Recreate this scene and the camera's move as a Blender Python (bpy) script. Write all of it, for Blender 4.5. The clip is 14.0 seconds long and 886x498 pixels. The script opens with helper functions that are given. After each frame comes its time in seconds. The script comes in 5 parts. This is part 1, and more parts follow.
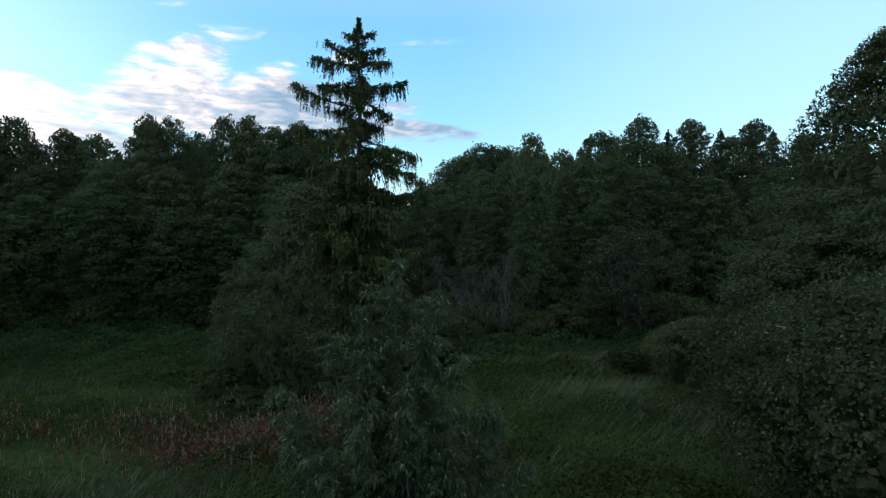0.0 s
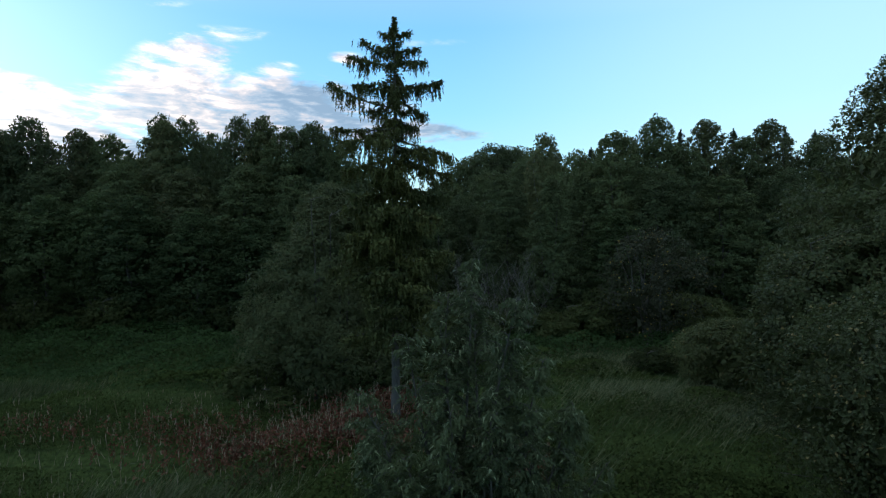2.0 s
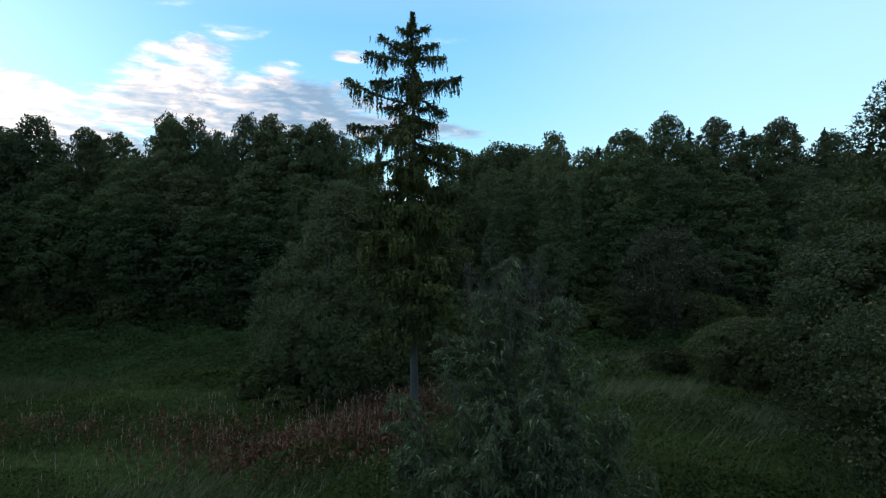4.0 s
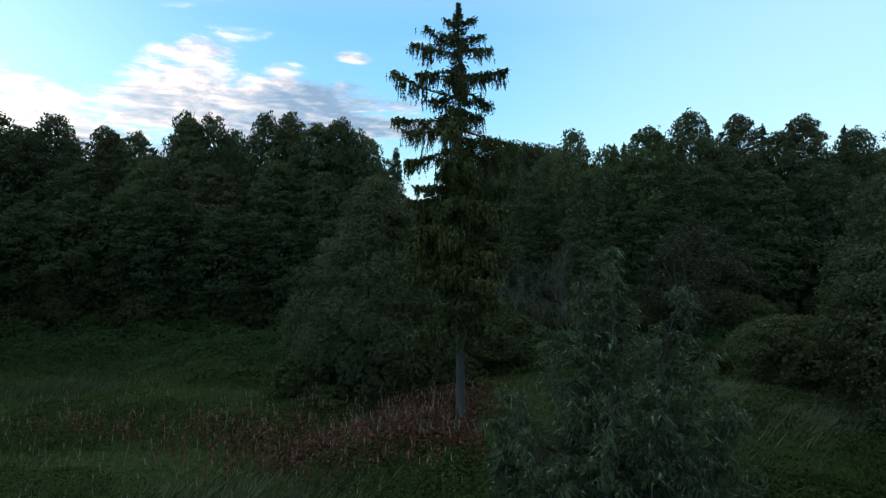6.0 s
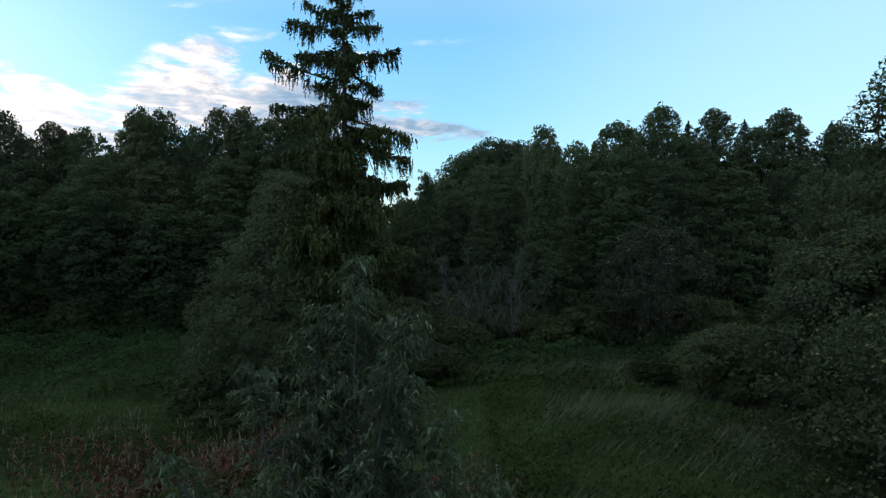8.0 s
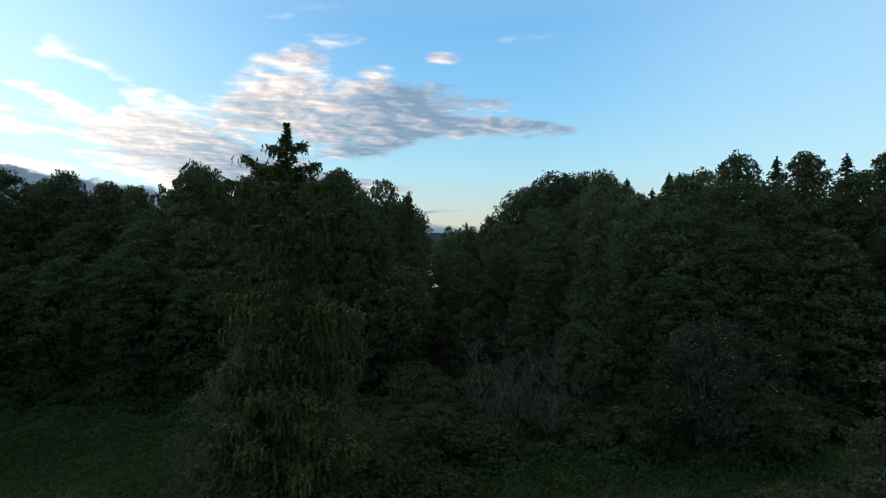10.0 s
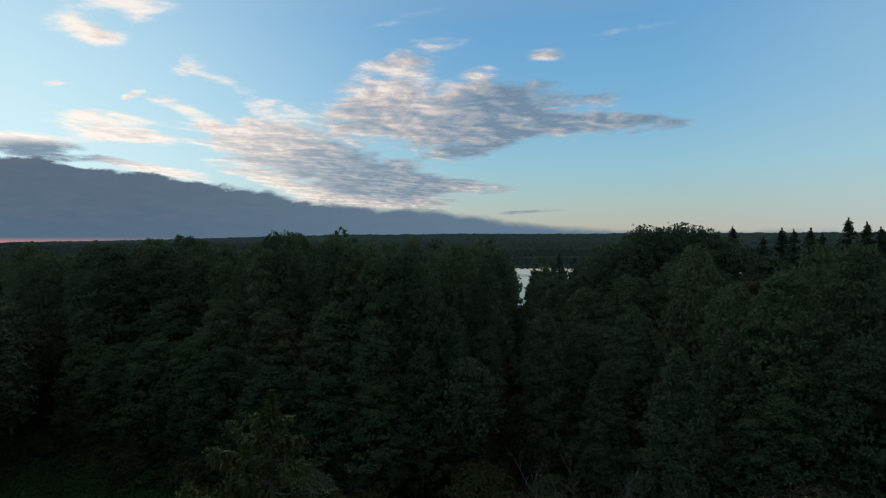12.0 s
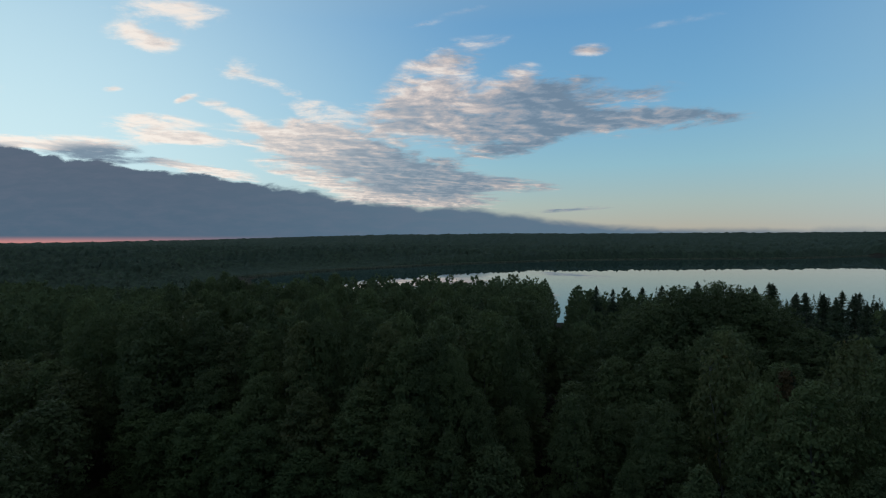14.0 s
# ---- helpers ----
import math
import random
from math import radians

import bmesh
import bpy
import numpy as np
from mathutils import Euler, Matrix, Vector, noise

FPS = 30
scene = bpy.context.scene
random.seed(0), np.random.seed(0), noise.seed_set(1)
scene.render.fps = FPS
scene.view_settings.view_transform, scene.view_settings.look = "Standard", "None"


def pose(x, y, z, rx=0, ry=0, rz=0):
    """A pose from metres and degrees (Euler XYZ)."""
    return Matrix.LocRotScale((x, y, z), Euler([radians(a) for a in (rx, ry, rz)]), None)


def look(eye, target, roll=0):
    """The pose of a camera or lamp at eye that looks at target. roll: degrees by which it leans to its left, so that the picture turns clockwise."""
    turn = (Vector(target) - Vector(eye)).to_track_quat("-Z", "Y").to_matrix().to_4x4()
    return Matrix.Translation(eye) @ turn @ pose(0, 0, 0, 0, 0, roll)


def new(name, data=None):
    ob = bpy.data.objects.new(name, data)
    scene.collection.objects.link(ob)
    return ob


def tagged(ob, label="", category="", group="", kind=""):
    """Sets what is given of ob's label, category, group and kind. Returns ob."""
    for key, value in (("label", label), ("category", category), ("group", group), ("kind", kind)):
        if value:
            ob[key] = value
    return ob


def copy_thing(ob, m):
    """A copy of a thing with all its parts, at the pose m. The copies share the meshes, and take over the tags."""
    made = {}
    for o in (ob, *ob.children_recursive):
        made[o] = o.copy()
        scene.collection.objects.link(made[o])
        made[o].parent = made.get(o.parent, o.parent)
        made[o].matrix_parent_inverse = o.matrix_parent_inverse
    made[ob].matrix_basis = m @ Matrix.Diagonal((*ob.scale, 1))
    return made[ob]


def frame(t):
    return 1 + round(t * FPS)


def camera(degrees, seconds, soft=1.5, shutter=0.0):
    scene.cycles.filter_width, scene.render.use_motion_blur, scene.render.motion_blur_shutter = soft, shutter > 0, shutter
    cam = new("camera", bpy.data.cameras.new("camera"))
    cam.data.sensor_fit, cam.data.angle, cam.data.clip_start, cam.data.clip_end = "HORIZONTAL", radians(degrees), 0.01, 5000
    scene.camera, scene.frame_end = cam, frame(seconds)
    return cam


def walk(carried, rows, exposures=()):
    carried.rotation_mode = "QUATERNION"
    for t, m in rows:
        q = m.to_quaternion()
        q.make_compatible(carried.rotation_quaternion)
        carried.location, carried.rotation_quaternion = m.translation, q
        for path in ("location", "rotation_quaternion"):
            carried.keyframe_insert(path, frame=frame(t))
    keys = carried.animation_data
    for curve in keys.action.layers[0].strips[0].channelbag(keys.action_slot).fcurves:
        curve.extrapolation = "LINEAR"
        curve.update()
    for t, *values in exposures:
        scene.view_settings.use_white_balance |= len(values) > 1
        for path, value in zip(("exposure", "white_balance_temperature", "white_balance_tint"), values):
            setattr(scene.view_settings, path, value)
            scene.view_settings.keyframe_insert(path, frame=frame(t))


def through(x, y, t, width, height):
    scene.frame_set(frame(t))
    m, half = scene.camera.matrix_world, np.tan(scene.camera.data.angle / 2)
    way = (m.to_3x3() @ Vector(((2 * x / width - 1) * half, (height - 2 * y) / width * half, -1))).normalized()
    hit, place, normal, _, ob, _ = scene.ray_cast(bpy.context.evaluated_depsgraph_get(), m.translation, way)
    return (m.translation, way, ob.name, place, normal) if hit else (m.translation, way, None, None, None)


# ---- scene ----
cam = camera(76.5, 14.0, 1.2)
PATH = [
    (0, (0.419, 0.296, 8.837), (0.402, 2.296, 8.826), -0.1),
    (0.5, (-0.061, 0.291, 8.882), (-0.077, 2.291, 8.871), -0.1),
    (1, (-0.476, 0.327, 8.889), (-0.492, 2.327, 8.878), -0.1),
    (1.5, (-0.819, 0.385, 8.876), (-0.836, 2.385, 8.866), -0.1),
    (2, (-1.09, 0.455, 8.857), (-1.11, 2.454, 8.847), -0.1),
    (2.5, (-1.301, 0.527, 8.842), (-1.322, 2.527, 8.831), -0.1),
    (3, (-1.471, 0.601, 8.833), (-1.493, 2.601, 8.822), -0.1),
    (3.5, (-1.629, 0.68, 8.832), (-1.653, 2.68, 8.819), -0.1),
    (4, (-1.813, 0.773, 8.832), (-1.84, 2.773, 8.818), -0.1),
    (4.2, (-2.127, 0.845, 8.815), (-2.164, 2.845, 8.803), -0.2),
    (4.5, (-2.603, 0.92, 8.794), (-2.646, 2.92, 8.783), -0.2),
    (4.9, (-3.194, 0.953, 8.771), (-3.241, 2.952, 8.76), -0.2),
    (5.3, (-3.621, 0.972, 8.74), (-3.668, 2.972, 8.73), -0.2),
    (5.7, (-3.762, 1.048, 8.687), (-3.806, 3.047, 8.676), -0.2),
    (6, (-3.605, 1.184, 8.623), (-3.646, 3.183, 8.611), -0.2),
    (6.3, (-3.166, 1.419, 8.531), (-3.204, 3.419, 8.518), -0.2),
    (6.5, (-2.768, 1.617, 8.459), (-2.801, 3.616, 8.444), -0.2),
    (7, (-1.544, 2.109, 8.415), (-1.566, 4.109, 8.397), -0.2),
    (7.2, (-1.121, 2.306, 8.451), (-1.138, 4.306, 8.434), -0.2),
    (7.5, (-0.445, 2.887, 8.53), (-0.464, 4.887, 8.513), -0.2),
    (7.9, (0.539, 3.752, 8.68), (0.495, 5.752, 8.666), -0.2),
    (8.3, (1.539, 4.659, 9.027), (1.452, 6.657, 9.015), -0.1),
    (8.7, (2.474, 5.538, 9.726), (2.331, 7.533, 9.716), -0.1),
    (9, (3.083, 6.138, 10.576), (2.893, 8.129, 10.565), -0.1),
    (9.3, (3.572, 6.655, 11.779), (3.337, 8.641, 11.766), -0.1),
    (9.5, (3.851, 6.966, 12.714), (3.586, 8.948, 12.698), -0.1),
    (10, (4.548, 8.024, 14.872), (4.196, 9.992, 14.854), -0.1),
    (10.5, (5.224, 9.191, 16.884), (4.775, 11.14, 16.866), -0.1),
    (11, (5.86, 10.194, 18.855), (5.315, 12.118, 18.838), -0.1),
    (11.5, (6.441, 10.862, 20.853), (5.812, 12.76, 20.836), -0.1),
    (12, (6.964, 11.133, 22.911), (6.263, 13.006, 22.893), -0.1),
    (12.5, (7.429, 11.051, 25.026), (6.674, 12.903, 25.005), -0.1),
    (13, (7.847, 10.766, 27.159), (7.053, 12.602, 27.136), -0.1),
    (13.5, (8.234, 10.534, 29.235), (7.414, 12.358, 29.21), -0.1),
    (14, (8.614, 10.717, 31.144), (7.776, 12.533, 31.121), -0.1),
]
EXPOSURE = [(0, 0.86), (7.2, 0.82), (9.4, 0.64), (10.2, 0.42), (11.0, 0.18), (12.5, -0.08), (14.0, -0.15)]
walk(cam, [(t, look(eye, target, roll)) for t, eye, target, roll in PATH], EXPOSURE)

rng = np.random.default_rng(7)


# ---- sky and sun ----
AXIS = radians(24.76)  # the sky's plan is laid out round this azimuth, left of north (+y)
FOCAL = 994.0


class Nodes:
    """Small helper for writing node trees."""

    def __init__(self, tree):
        self.tree = tree
        tree.nodes.clear()

    def add(self, kind):
        return self.tree.nodes.new(kind)

    def put(self, socket, value):
        if isinstance(value, bpy.types.NodeSocket):
            self.tree.links.new(value, socket)
        else:
            socket.default_value = value

    def maths(self, operation, a, b=0.0, c=0.0, clamp=False):
        node = self.add("ShaderNodeMath")
        node.operation, node.use_clamp = operation, clamp
        for socket, value in zip(node.inputs, (a, b, c)):
            self.put(socket, value)
        return node.outputs[0]

    def vector(self, operation, a, b=None):
        node = self.add("ShaderNodeVectorMath")
        node.operation = operation
        self.put(node.inputs[0], a)
        if b is not None:
            self.put(node.inputs[1], b)
        return node.outputs["Value"] if operation in ("DOT_PRODUCT", "LENGTH") else node.outputs["Vector"]

    def span(self, value, low, high, out_low=0.0, out_high=1.0, smooth=True):
        node = self.add("ShaderNodeMapRange")
        node.interpolation_type, node.clamp = "SMOOTHSTEP" if smooth else "LINEAR", True
        for socket, v in zip(node.inputs, (value, low, high, out_low, out_high)):
            self.put(socket, v)
        return node.outputs[0]

    def mix(self, factor, a, b, blend="MIX"):
        node = self.add("ShaderNodeMix")
        node.data_type, node.blend_type = "RGBA", blend
        self.put(node.inputs[0], factor)
        self.put(node.inputs[6], a)
        self.put(node.inputs[7], b)
        return node.outputs[2]

    def noise(self, vector, scale, detail=4.0, rough=0.55, warp=0.0):
        node = self.add("ShaderNodeTexNoise")
        self.put(node.inputs["Vector"], vector)
        self.put(node.inputs["Scale"], scale)
        self.put(node.inputs["Detail"], detail)
        self.put(node.inputs["Roughness"], rough)
        self.put(node.inputs["Distortion"], warp)
        return node.outputs[0]

    def ramp(self, value, stops, mode="LINEAR"):
        node = self.add("ShaderNodeValToRGB")
        band = node.color_ramp
        band.interpolation = mode
        while len(band.elements) < len(stops):
            band.elements.new(0.5)
        for element, (where, colour) in zip(band.elements, stops):
            element.position, element.color = where, (*colour, 1)
        self.put(node.inputs[0], value)
        return node.outputs[0]

    def combine(self, x, y, z=0.0):
        node = self.add("ShaderNodeCombineXYZ")
        for socket, value in zip(node.inputs, (x, y, z)):
            self.put(socket, value)
        return node.outputs[0]


# clouds as soft ellipses in the sky's plan: centre, half width, half height, turn, thickness, shade (0 sunlit, 1 grey)
CLOUDS = [
    (776, 138, 80, 46, 22, 0.85, 0.32), (750, 200, 118, 46, 6, 1.05, 0.42), (850, 222, 90, 36, 0, 0.9, 0.55),
    (985, 172, 74, 38, 10, 0.95, 1.0), (945, 224, 130, 30, 6, 1.05, 0.85), (1090, 212, 120, 28, 4, 0.95, 0.65), (1185, 210, 130, 17, 2, 0.95, 0.85),
    (890, 268, 105, 14, 10, 0.95, 0.75), (895, 165, 64, 34, 10, 0.8, 0.5), (1090, 165, 120, 22, 4, 0.5, 0.75),
    (885, 72, 46, 12, 6, 0.24, 0.35), (850, 16, 110, 9, 12, 0.2, 0.2), (740, 47, 45, 7, 8, 0.3, 0.2), (805, 90, 70, 22, 14, 0.18, 0.3),
    (1045, 91, 34, 12, 4, 0.62, 0.3), (922, 128, 36, 16, 6, 0.6, 0.25),
    (566, 212, 62, 28, -14, 1.0, 0.08), (440, 214, 100, 13, -26, 0.95, 0.03), (545, 258, 125, 32, -12, 1.05, 0.25),
    (660, 296, 150, 42, -14, 1.2, 0.82), (770, 325, 115, 34, -8, 1.05, 0.72), (885, 326, 95, 11, -4, 0.85, 0.65),
    (560, 318, 110, 13, -16, 0.9, 0.02), (720, 356, 140, 11, -3, 0.95, 0.05),
    (275, 226, 86, 22, -6, 1.0, 0.06), (355, 251, 58, 9, -2, 0.8, 0.05), (300, 245, 60, 8, 4, 0.7, 0.1),
    (420, 122, 36, 18, -8, 1.0, 0.03), (472, 147, 32, 9, -10, 0.85, 0.05), (512, 166, 26, 8, -6, 0.65, 0.05),
    (254, 68, 66, 24, -10, 0.85, 0.05), (290, 20, 105, 22, -4, 0.8, 0.06), (335, 46, 30, 14, 0, 0.8, 0.05),
    (200, 157, 20, 6, 0, 0.75, 0.05), (330, 174, 22, 6, 20, 0.6, 0.05), (1010, 372, 85, 4, 4, 0.75, 0.8),
    (60, 250, 150, 15, -2, 0.95, 0.0), (375, 303, 85, 11, -10, 0.9, 0.02), (165, 269, 78, 17, -5, 1.3, 1.35), (0, 256, 40, 6, 0, 0.9, 1.2),
    (300, 288, 55, 8, -6, 0.7, 0.9), (-180, 180, 160, 40, 4, 0.8, 0.1), (1200, 40, 120, 10, 10, 0.2, 0.2),
]


def sky_world():
    world = bpy.data.worlds.new("dusk_sky")
    world.use_nodes = True
    scene.world = world
    n = Nodes(world.node_tree)
    way = n.add("ShaderNodeTexCoord").outputs["Generated"]
    ahead = (-math.sin(AXIS), math.cos(AXIS), 0)
    right = (math.cos(AXIS), math.sin(AXIS), 0)
    depth = n.maths("MAXIMUM", n.vector("DOT_PRODUCT", way, ahead), 0.02)
    up = n.vector("DOT_PRODUCT", way, (0, 0, 1))
    side = n.vector("DOT_PRODUCT", way, right)
    u = n.maths("ADD", n.maths("MULTIPLY", n.maths("DIVIDE", side, depth), FOCAL), 784.0)
    v = n.maths("SUBTRACT", 429.5, n.maths("MULTIPLY", n.maths("DIVIDE", up, depth), FOCAL))
    plan = n.combine(u, v)
    front = n.span(n.vector("DOT_PRODUCT", way, ahead), 0.05, 0.25)

    # clear sky: the atmosphere of a sun at the horizon, and the dusk gradient over it
    air = n.add("ShaderNodeTexSky")
    air.sky_type, air.sun_disc, air.sun_elevation, air.sun_rotation = "NISHITA", False, radians(1.0), radians(-66)
    air.air_density, air.dust_density, air.ozone_density = 1.0, 0.6, 1.5
    air_colour = n.mix(1.0, air.outputs[0], (0.6, 0.6, 0.6, 1), "MULTIPLY")
    height = n.maths("POWER", n.maths("MAXIMUM", up, 0.0), 0.5)
    clear = n.ramp(height, [
        (0.0, (0.38, 0.35, 0.36)), (0.15, (0.46, 0.47, 0.42)), (0.26, (0.385, 0.52, 0.53)), (0.36, (0.28, 0.54, 0.67)),
        (0.48, (0.185, 0.45, 0.70)), (0.60, (0.135, 0.365, 0.65)), (0.74, (0.27, 0.39, 0.51)), (1.0, (0.35, 0.415, 0.46))])
    clear = n.mix(0.08, clear, air_colour)
    # the bright sky over the place where the sun has gone down, and the darker east
    sunset = (-math.sin(radians(66)) * math.cos(radians(9)), math.cos(radians(66)) * math.cos(radians(9)), math.sin(radians(9)))
    near = n.vector("DOT_PRODUCT", way, sunset)
    glow = n.maths("POWER", n.span(near, 0.58, 1.02, smooth=False), 2.6)
    glow = n.maths("MULTIPLY", glow, n.span(up, 0.10, 0.46, 1.0, 0.6, smooth=False))
    clear = n.mix(glow, clear, (0.70, 0.96, 1.03, 1))
    pale = n.span(n.vector("DOT_PRODUCT", way, (0.76, 0.64, 0.12)), 0.62, 1.0, 0.0, 0.36)
    clear = n.mix(pale, clear, (0.54, 0.72, 0.80, 1))
    east = n.span(near, -1.0, -0.3, 0.5, 1.0)
    clear = n.mix(1.0, clear, n.combine(east, east, east), "MULTIPLY")

    # clouds
    flat = n.vector("MULTIPLY", plan, (1 / 220.0, 1 / 62.0, 0))
    broad = n.noise(flat, 1.1, 6.0, 0.6, 0.3)
    fine = n.noise(n.vector("MULTIPLY", plan, (1 / 62.0, 1 / 14.0, 0)), 1.0, 7.0, 0.68, 0.25)
    fine = n.span(fine, 0.22, 0.78, smooth=False)
    rolls = n.span(n.noise(n.vector("MULTIPLY", plan, (1 / 130.0, 1 / 40.0, 0)), 1.0, 5.0, 0.55, 0.4), 0.25, 0.75, smooth=False)
    # the cloud sheet seen in perspective: rounded cells overhead, thin streaks towards the horizon
    lift = n.maths("ADD", n.maths("MAXIMUM", up, 0.0), n.maths("MULTIPLY", depth, 0.05))
    sheet = n.combine(n.maths("DIVIDE", side, lift), n.maths("DIVIDE", depth, lift))
    puff = n.noise(sheet, 3.4, 7.0, 0.62, 0.35)
    sunward = n.noise(n.vector("ADD", sheet, (-0.046, 0.052, 0)), 3.4, 7.0, 0.62, 0.35)
    relief = n.maths("SUBTRACT", puff, sunward)
    rippled = n.span(v, 190, 300, 0.75, 1.3)
    thick, grey = 0.0, 0.0
    for x, y, half_w, half_h, turn, weight, shade in CLOUDS:
        local = n.add("ShaderNodeMapping")
        local.vector_type = "TEXTURE"
        n.put(local.inputs["Vector"], plan)
        local.inputs["Location"].default_value = (x, y, 0)
        local.inputs["Rotation"].default_value = (0, 0, radians(-turn))
        local.inputs["Scale"].default_value = (half_w, half_h, 1)
        one = n.span(n.vector("LENGTH", local.outputs[0]), 1.65, 0.0, 0.0, weight)
        thick = n.maths("ADD", one, thick)
        grey = n.maths("MULTIPLY_ADD", one, shade, grey)
    grey = n.maths("DIVIDE", grey, n.maths("MAXIMUM", thick, 0.05))
    body = n.maths("MINIMUM", thick, 1.3)
    ragged = n.maths("ADD", n.maths("MULTIPLY", n.maths("SUBTRACT", broad, 0.5), 1.5), n.maths("ADD", n.maths("MULTIPLY", n.maths("SUBTRACT", fine, 0.5), 0.55), n.maths("MULTIPLY", n.maths("SUBTRACT", puff, 0.5), 2.6)))
    dense = n.maths("ADD", body, n.maths("MULTIPLY", ragged, n.span(body, 0.02, 0.35)))
    cover = n.maths("MULTIPLY", n.span(dense, 0.12, 0.98, 0.0, 0.9), front)
    tone = n.maths("ADD", n.maths("MULTIPLY_ADD", n.maths("SUBTRACT", rolls, 0.5), 0.5, grey), n.maths("ADD", n.maths("MULTIPLY", n.maths("MULTIPLY", n.maths("SUBTRACT", fine, 0.5), rippled), 0.6),
                                        n.maths("MULTIPLY", n.maths("SUBTRACT", dense, 0.9), 0.2)))
    tone = n.maths("SUBTRACT", tone, n.maths("MULTIPLY", relief, 2.2))
    cloud = n.ramp(n.span(tone, 0.0, 1.0, smooth=False), [
        (0.0, (0.94, 0.84, 0.76)), (0.25, (0.70, 0.60, 0.56)), (0.5, (0.44, 0.425, 0.45)), (0.8, (0.25, 0.315, 0.40)), (1.0, (0.175, 0.245, 0.335))])
    cloud = n.mix(n.maths("MULTIPLY", glow, n.span(grey, 0.3, 1.1, 0.62, 0.0)), cloud, (1.25, 1.12, 1.0, 1))
    sky = n.mix(cover, clear, cloud)

    # the slate-blue bank low over the west, with red light under its far edge
    edge = n.ramp(n.span(u, -400, 1200, smooth=False), [(where, (level,) * 3) for where, level in (
        (0.0, 0.53), (0.25, 0.535), (0.292, 0.555), (0.355, 0.582), (0.4175, 0.612), (0.46, 0.629), (0.502, 0.640), (0.544, 0.674), (0.586, 0.692), (0.6275, 0.712),
        (0.669, 0.733), (0.711, 0.745), (0.782, 0.753), (0.845, 0.788), (0.9075, 0.808), (1.0, 0.824))])
    edge_v = n.maths("MULTIPLY", edge, 490.0)
    lumps = n.noise(n.vector("MULTIPLY", plan, (1 / 85.0, 1 / 34.0, 0)), 1.0, 6.0, 0.58, 0.3)
    wave = n.maths("MULTIPLY", n.maths("SUBTRACT", lumps, 0.5), n.span(u, 1000, 300, 22.0, 62.0))
    below = n.maths("SUBTRACT", n.maths("ADD", v, wave), edge_v)
    bank = n.maths("MULTIPLY", n.span(below, -4.0, n.span(u, 300, 1100, 4.0, 12.0)), n.span(u, 2000, 1000, 0.1, 1.0))
    bank = n.maths("MULTIPLY", bank, front)
    bank_low = n.span(v, 290, 425, smooth=False)
    bank_colour = n.mix(bank_low, (0.105, 0.146, 0.205, 1), (0.085, 0.145, 0.215, 1))
    bank_colour = n.mix(n.maths("MULTIPLY", n.span(u, 250, 1050), 0.4), bank_colour, (0.17, 0.27, 0.36, 1))
    bank_colour = n.mix(n.maths("MULTIPLY", n.maths("SUBTRACT", fine, 0.35), 0.35), bank_colour, (0.20, 0.21, 0.28, 1))
    sky = n.mix(bank, sky, bank_colour)
    under = n.maths("MULTIPLY", n.span(v, 415, 429), n.span(u, 700, 0))
    under = n.maths("MULTIPLY", under, front)
    sky = n.mix(under, sky, (0.60, 0.27, 0.26, 1))

    light = n.add("ShaderNodeBackground")
    n.put(light.inputs["Color"], sky)
    light.inputs["Strength"].default_value = 1.0
    n.put(n.add("ShaderNodeOutputWorld").inputs["Surface"], light.outputs[0])


sky_world()

# what is left of the sun: a faint warm glow, low over the west
sun = new("sun", bpy.data.lights.new("sun", "SUN"))
sun.data.energy, sun.data.angle, sun.data.color = 0.12, radians(25), (1.0, 0.8, 0.62)
sun.matrix_world = look((-600, 300, 60), (0, 20, 5))


# ---- materials ----
def leaf_material(name, dark, light, tip=None, tip_share=0.0, rough=0.6, gloss=0.25, through=0.42, patches=0.45):
    """Foliage: every leaf and every plant a little different, with stands of lighter and darker growth."""
    mat = bpy.data.materials.new(name)
    mat.use_nodes = True
    n = Nodes(mat.node_tree)
    island = n.add("ShaderNodeNewGeometry").outputs["Random Per Island"]
    plant = n.add("ShaderNodeObjectInfo").outputs["Random"]
    place = n.add("ShaderNodeTexCoord").outputs["Object"]
    patch = n.noise(place, patches, 3.0)
    amount = n.maths("ADD", n.maths("MULTIPLY", island, 0.16), n.maths("MULTIPLY", plant, 0.55))
    amount = n.maths("ADD", amount, n.maths("MULTIPLY", n.maths("SUBTRACT", patch, 0.38), 1.1), clamp=True)
    colour = n.mix(amount, (*dark, 1), (*light, 1))
    if tip:
        pick = n.maths("GREATER_THAN", n.maths("FRACT", n.maths("MULTIPLY", island, 17.31)), 1 - tip_share)
        colour = n.mix(pick, colour, (*tip, 1))
    surface = n.add("ShaderNodeBsdfPrincipled")
    n.put(surface.inputs["Base Color"], colour)
    surface.inputs["Roughness"].default_value = rough
    surface.inputs["Specular IOR Level"].default_value = gloss
    out = n.add("ShaderNodeOutputMaterial")
    if through:
        thin = n.add("ShaderNodeBsdfTranslucent")
        n.put(thin.inputs["Color"], colour)
        both = n.add("ShaderNodeMixShader")
        both.inputs[0].default_value = through
        n.put(both.inputs[1], surface.outputs[0])
        n.put(both.inputs[2], thin.outputs[0])
        n.put(out.inputs["Surface"], both.outputs[0])
    else:
        n.put(out.inputs["Surface"], surface.outputs[0])
    return mat


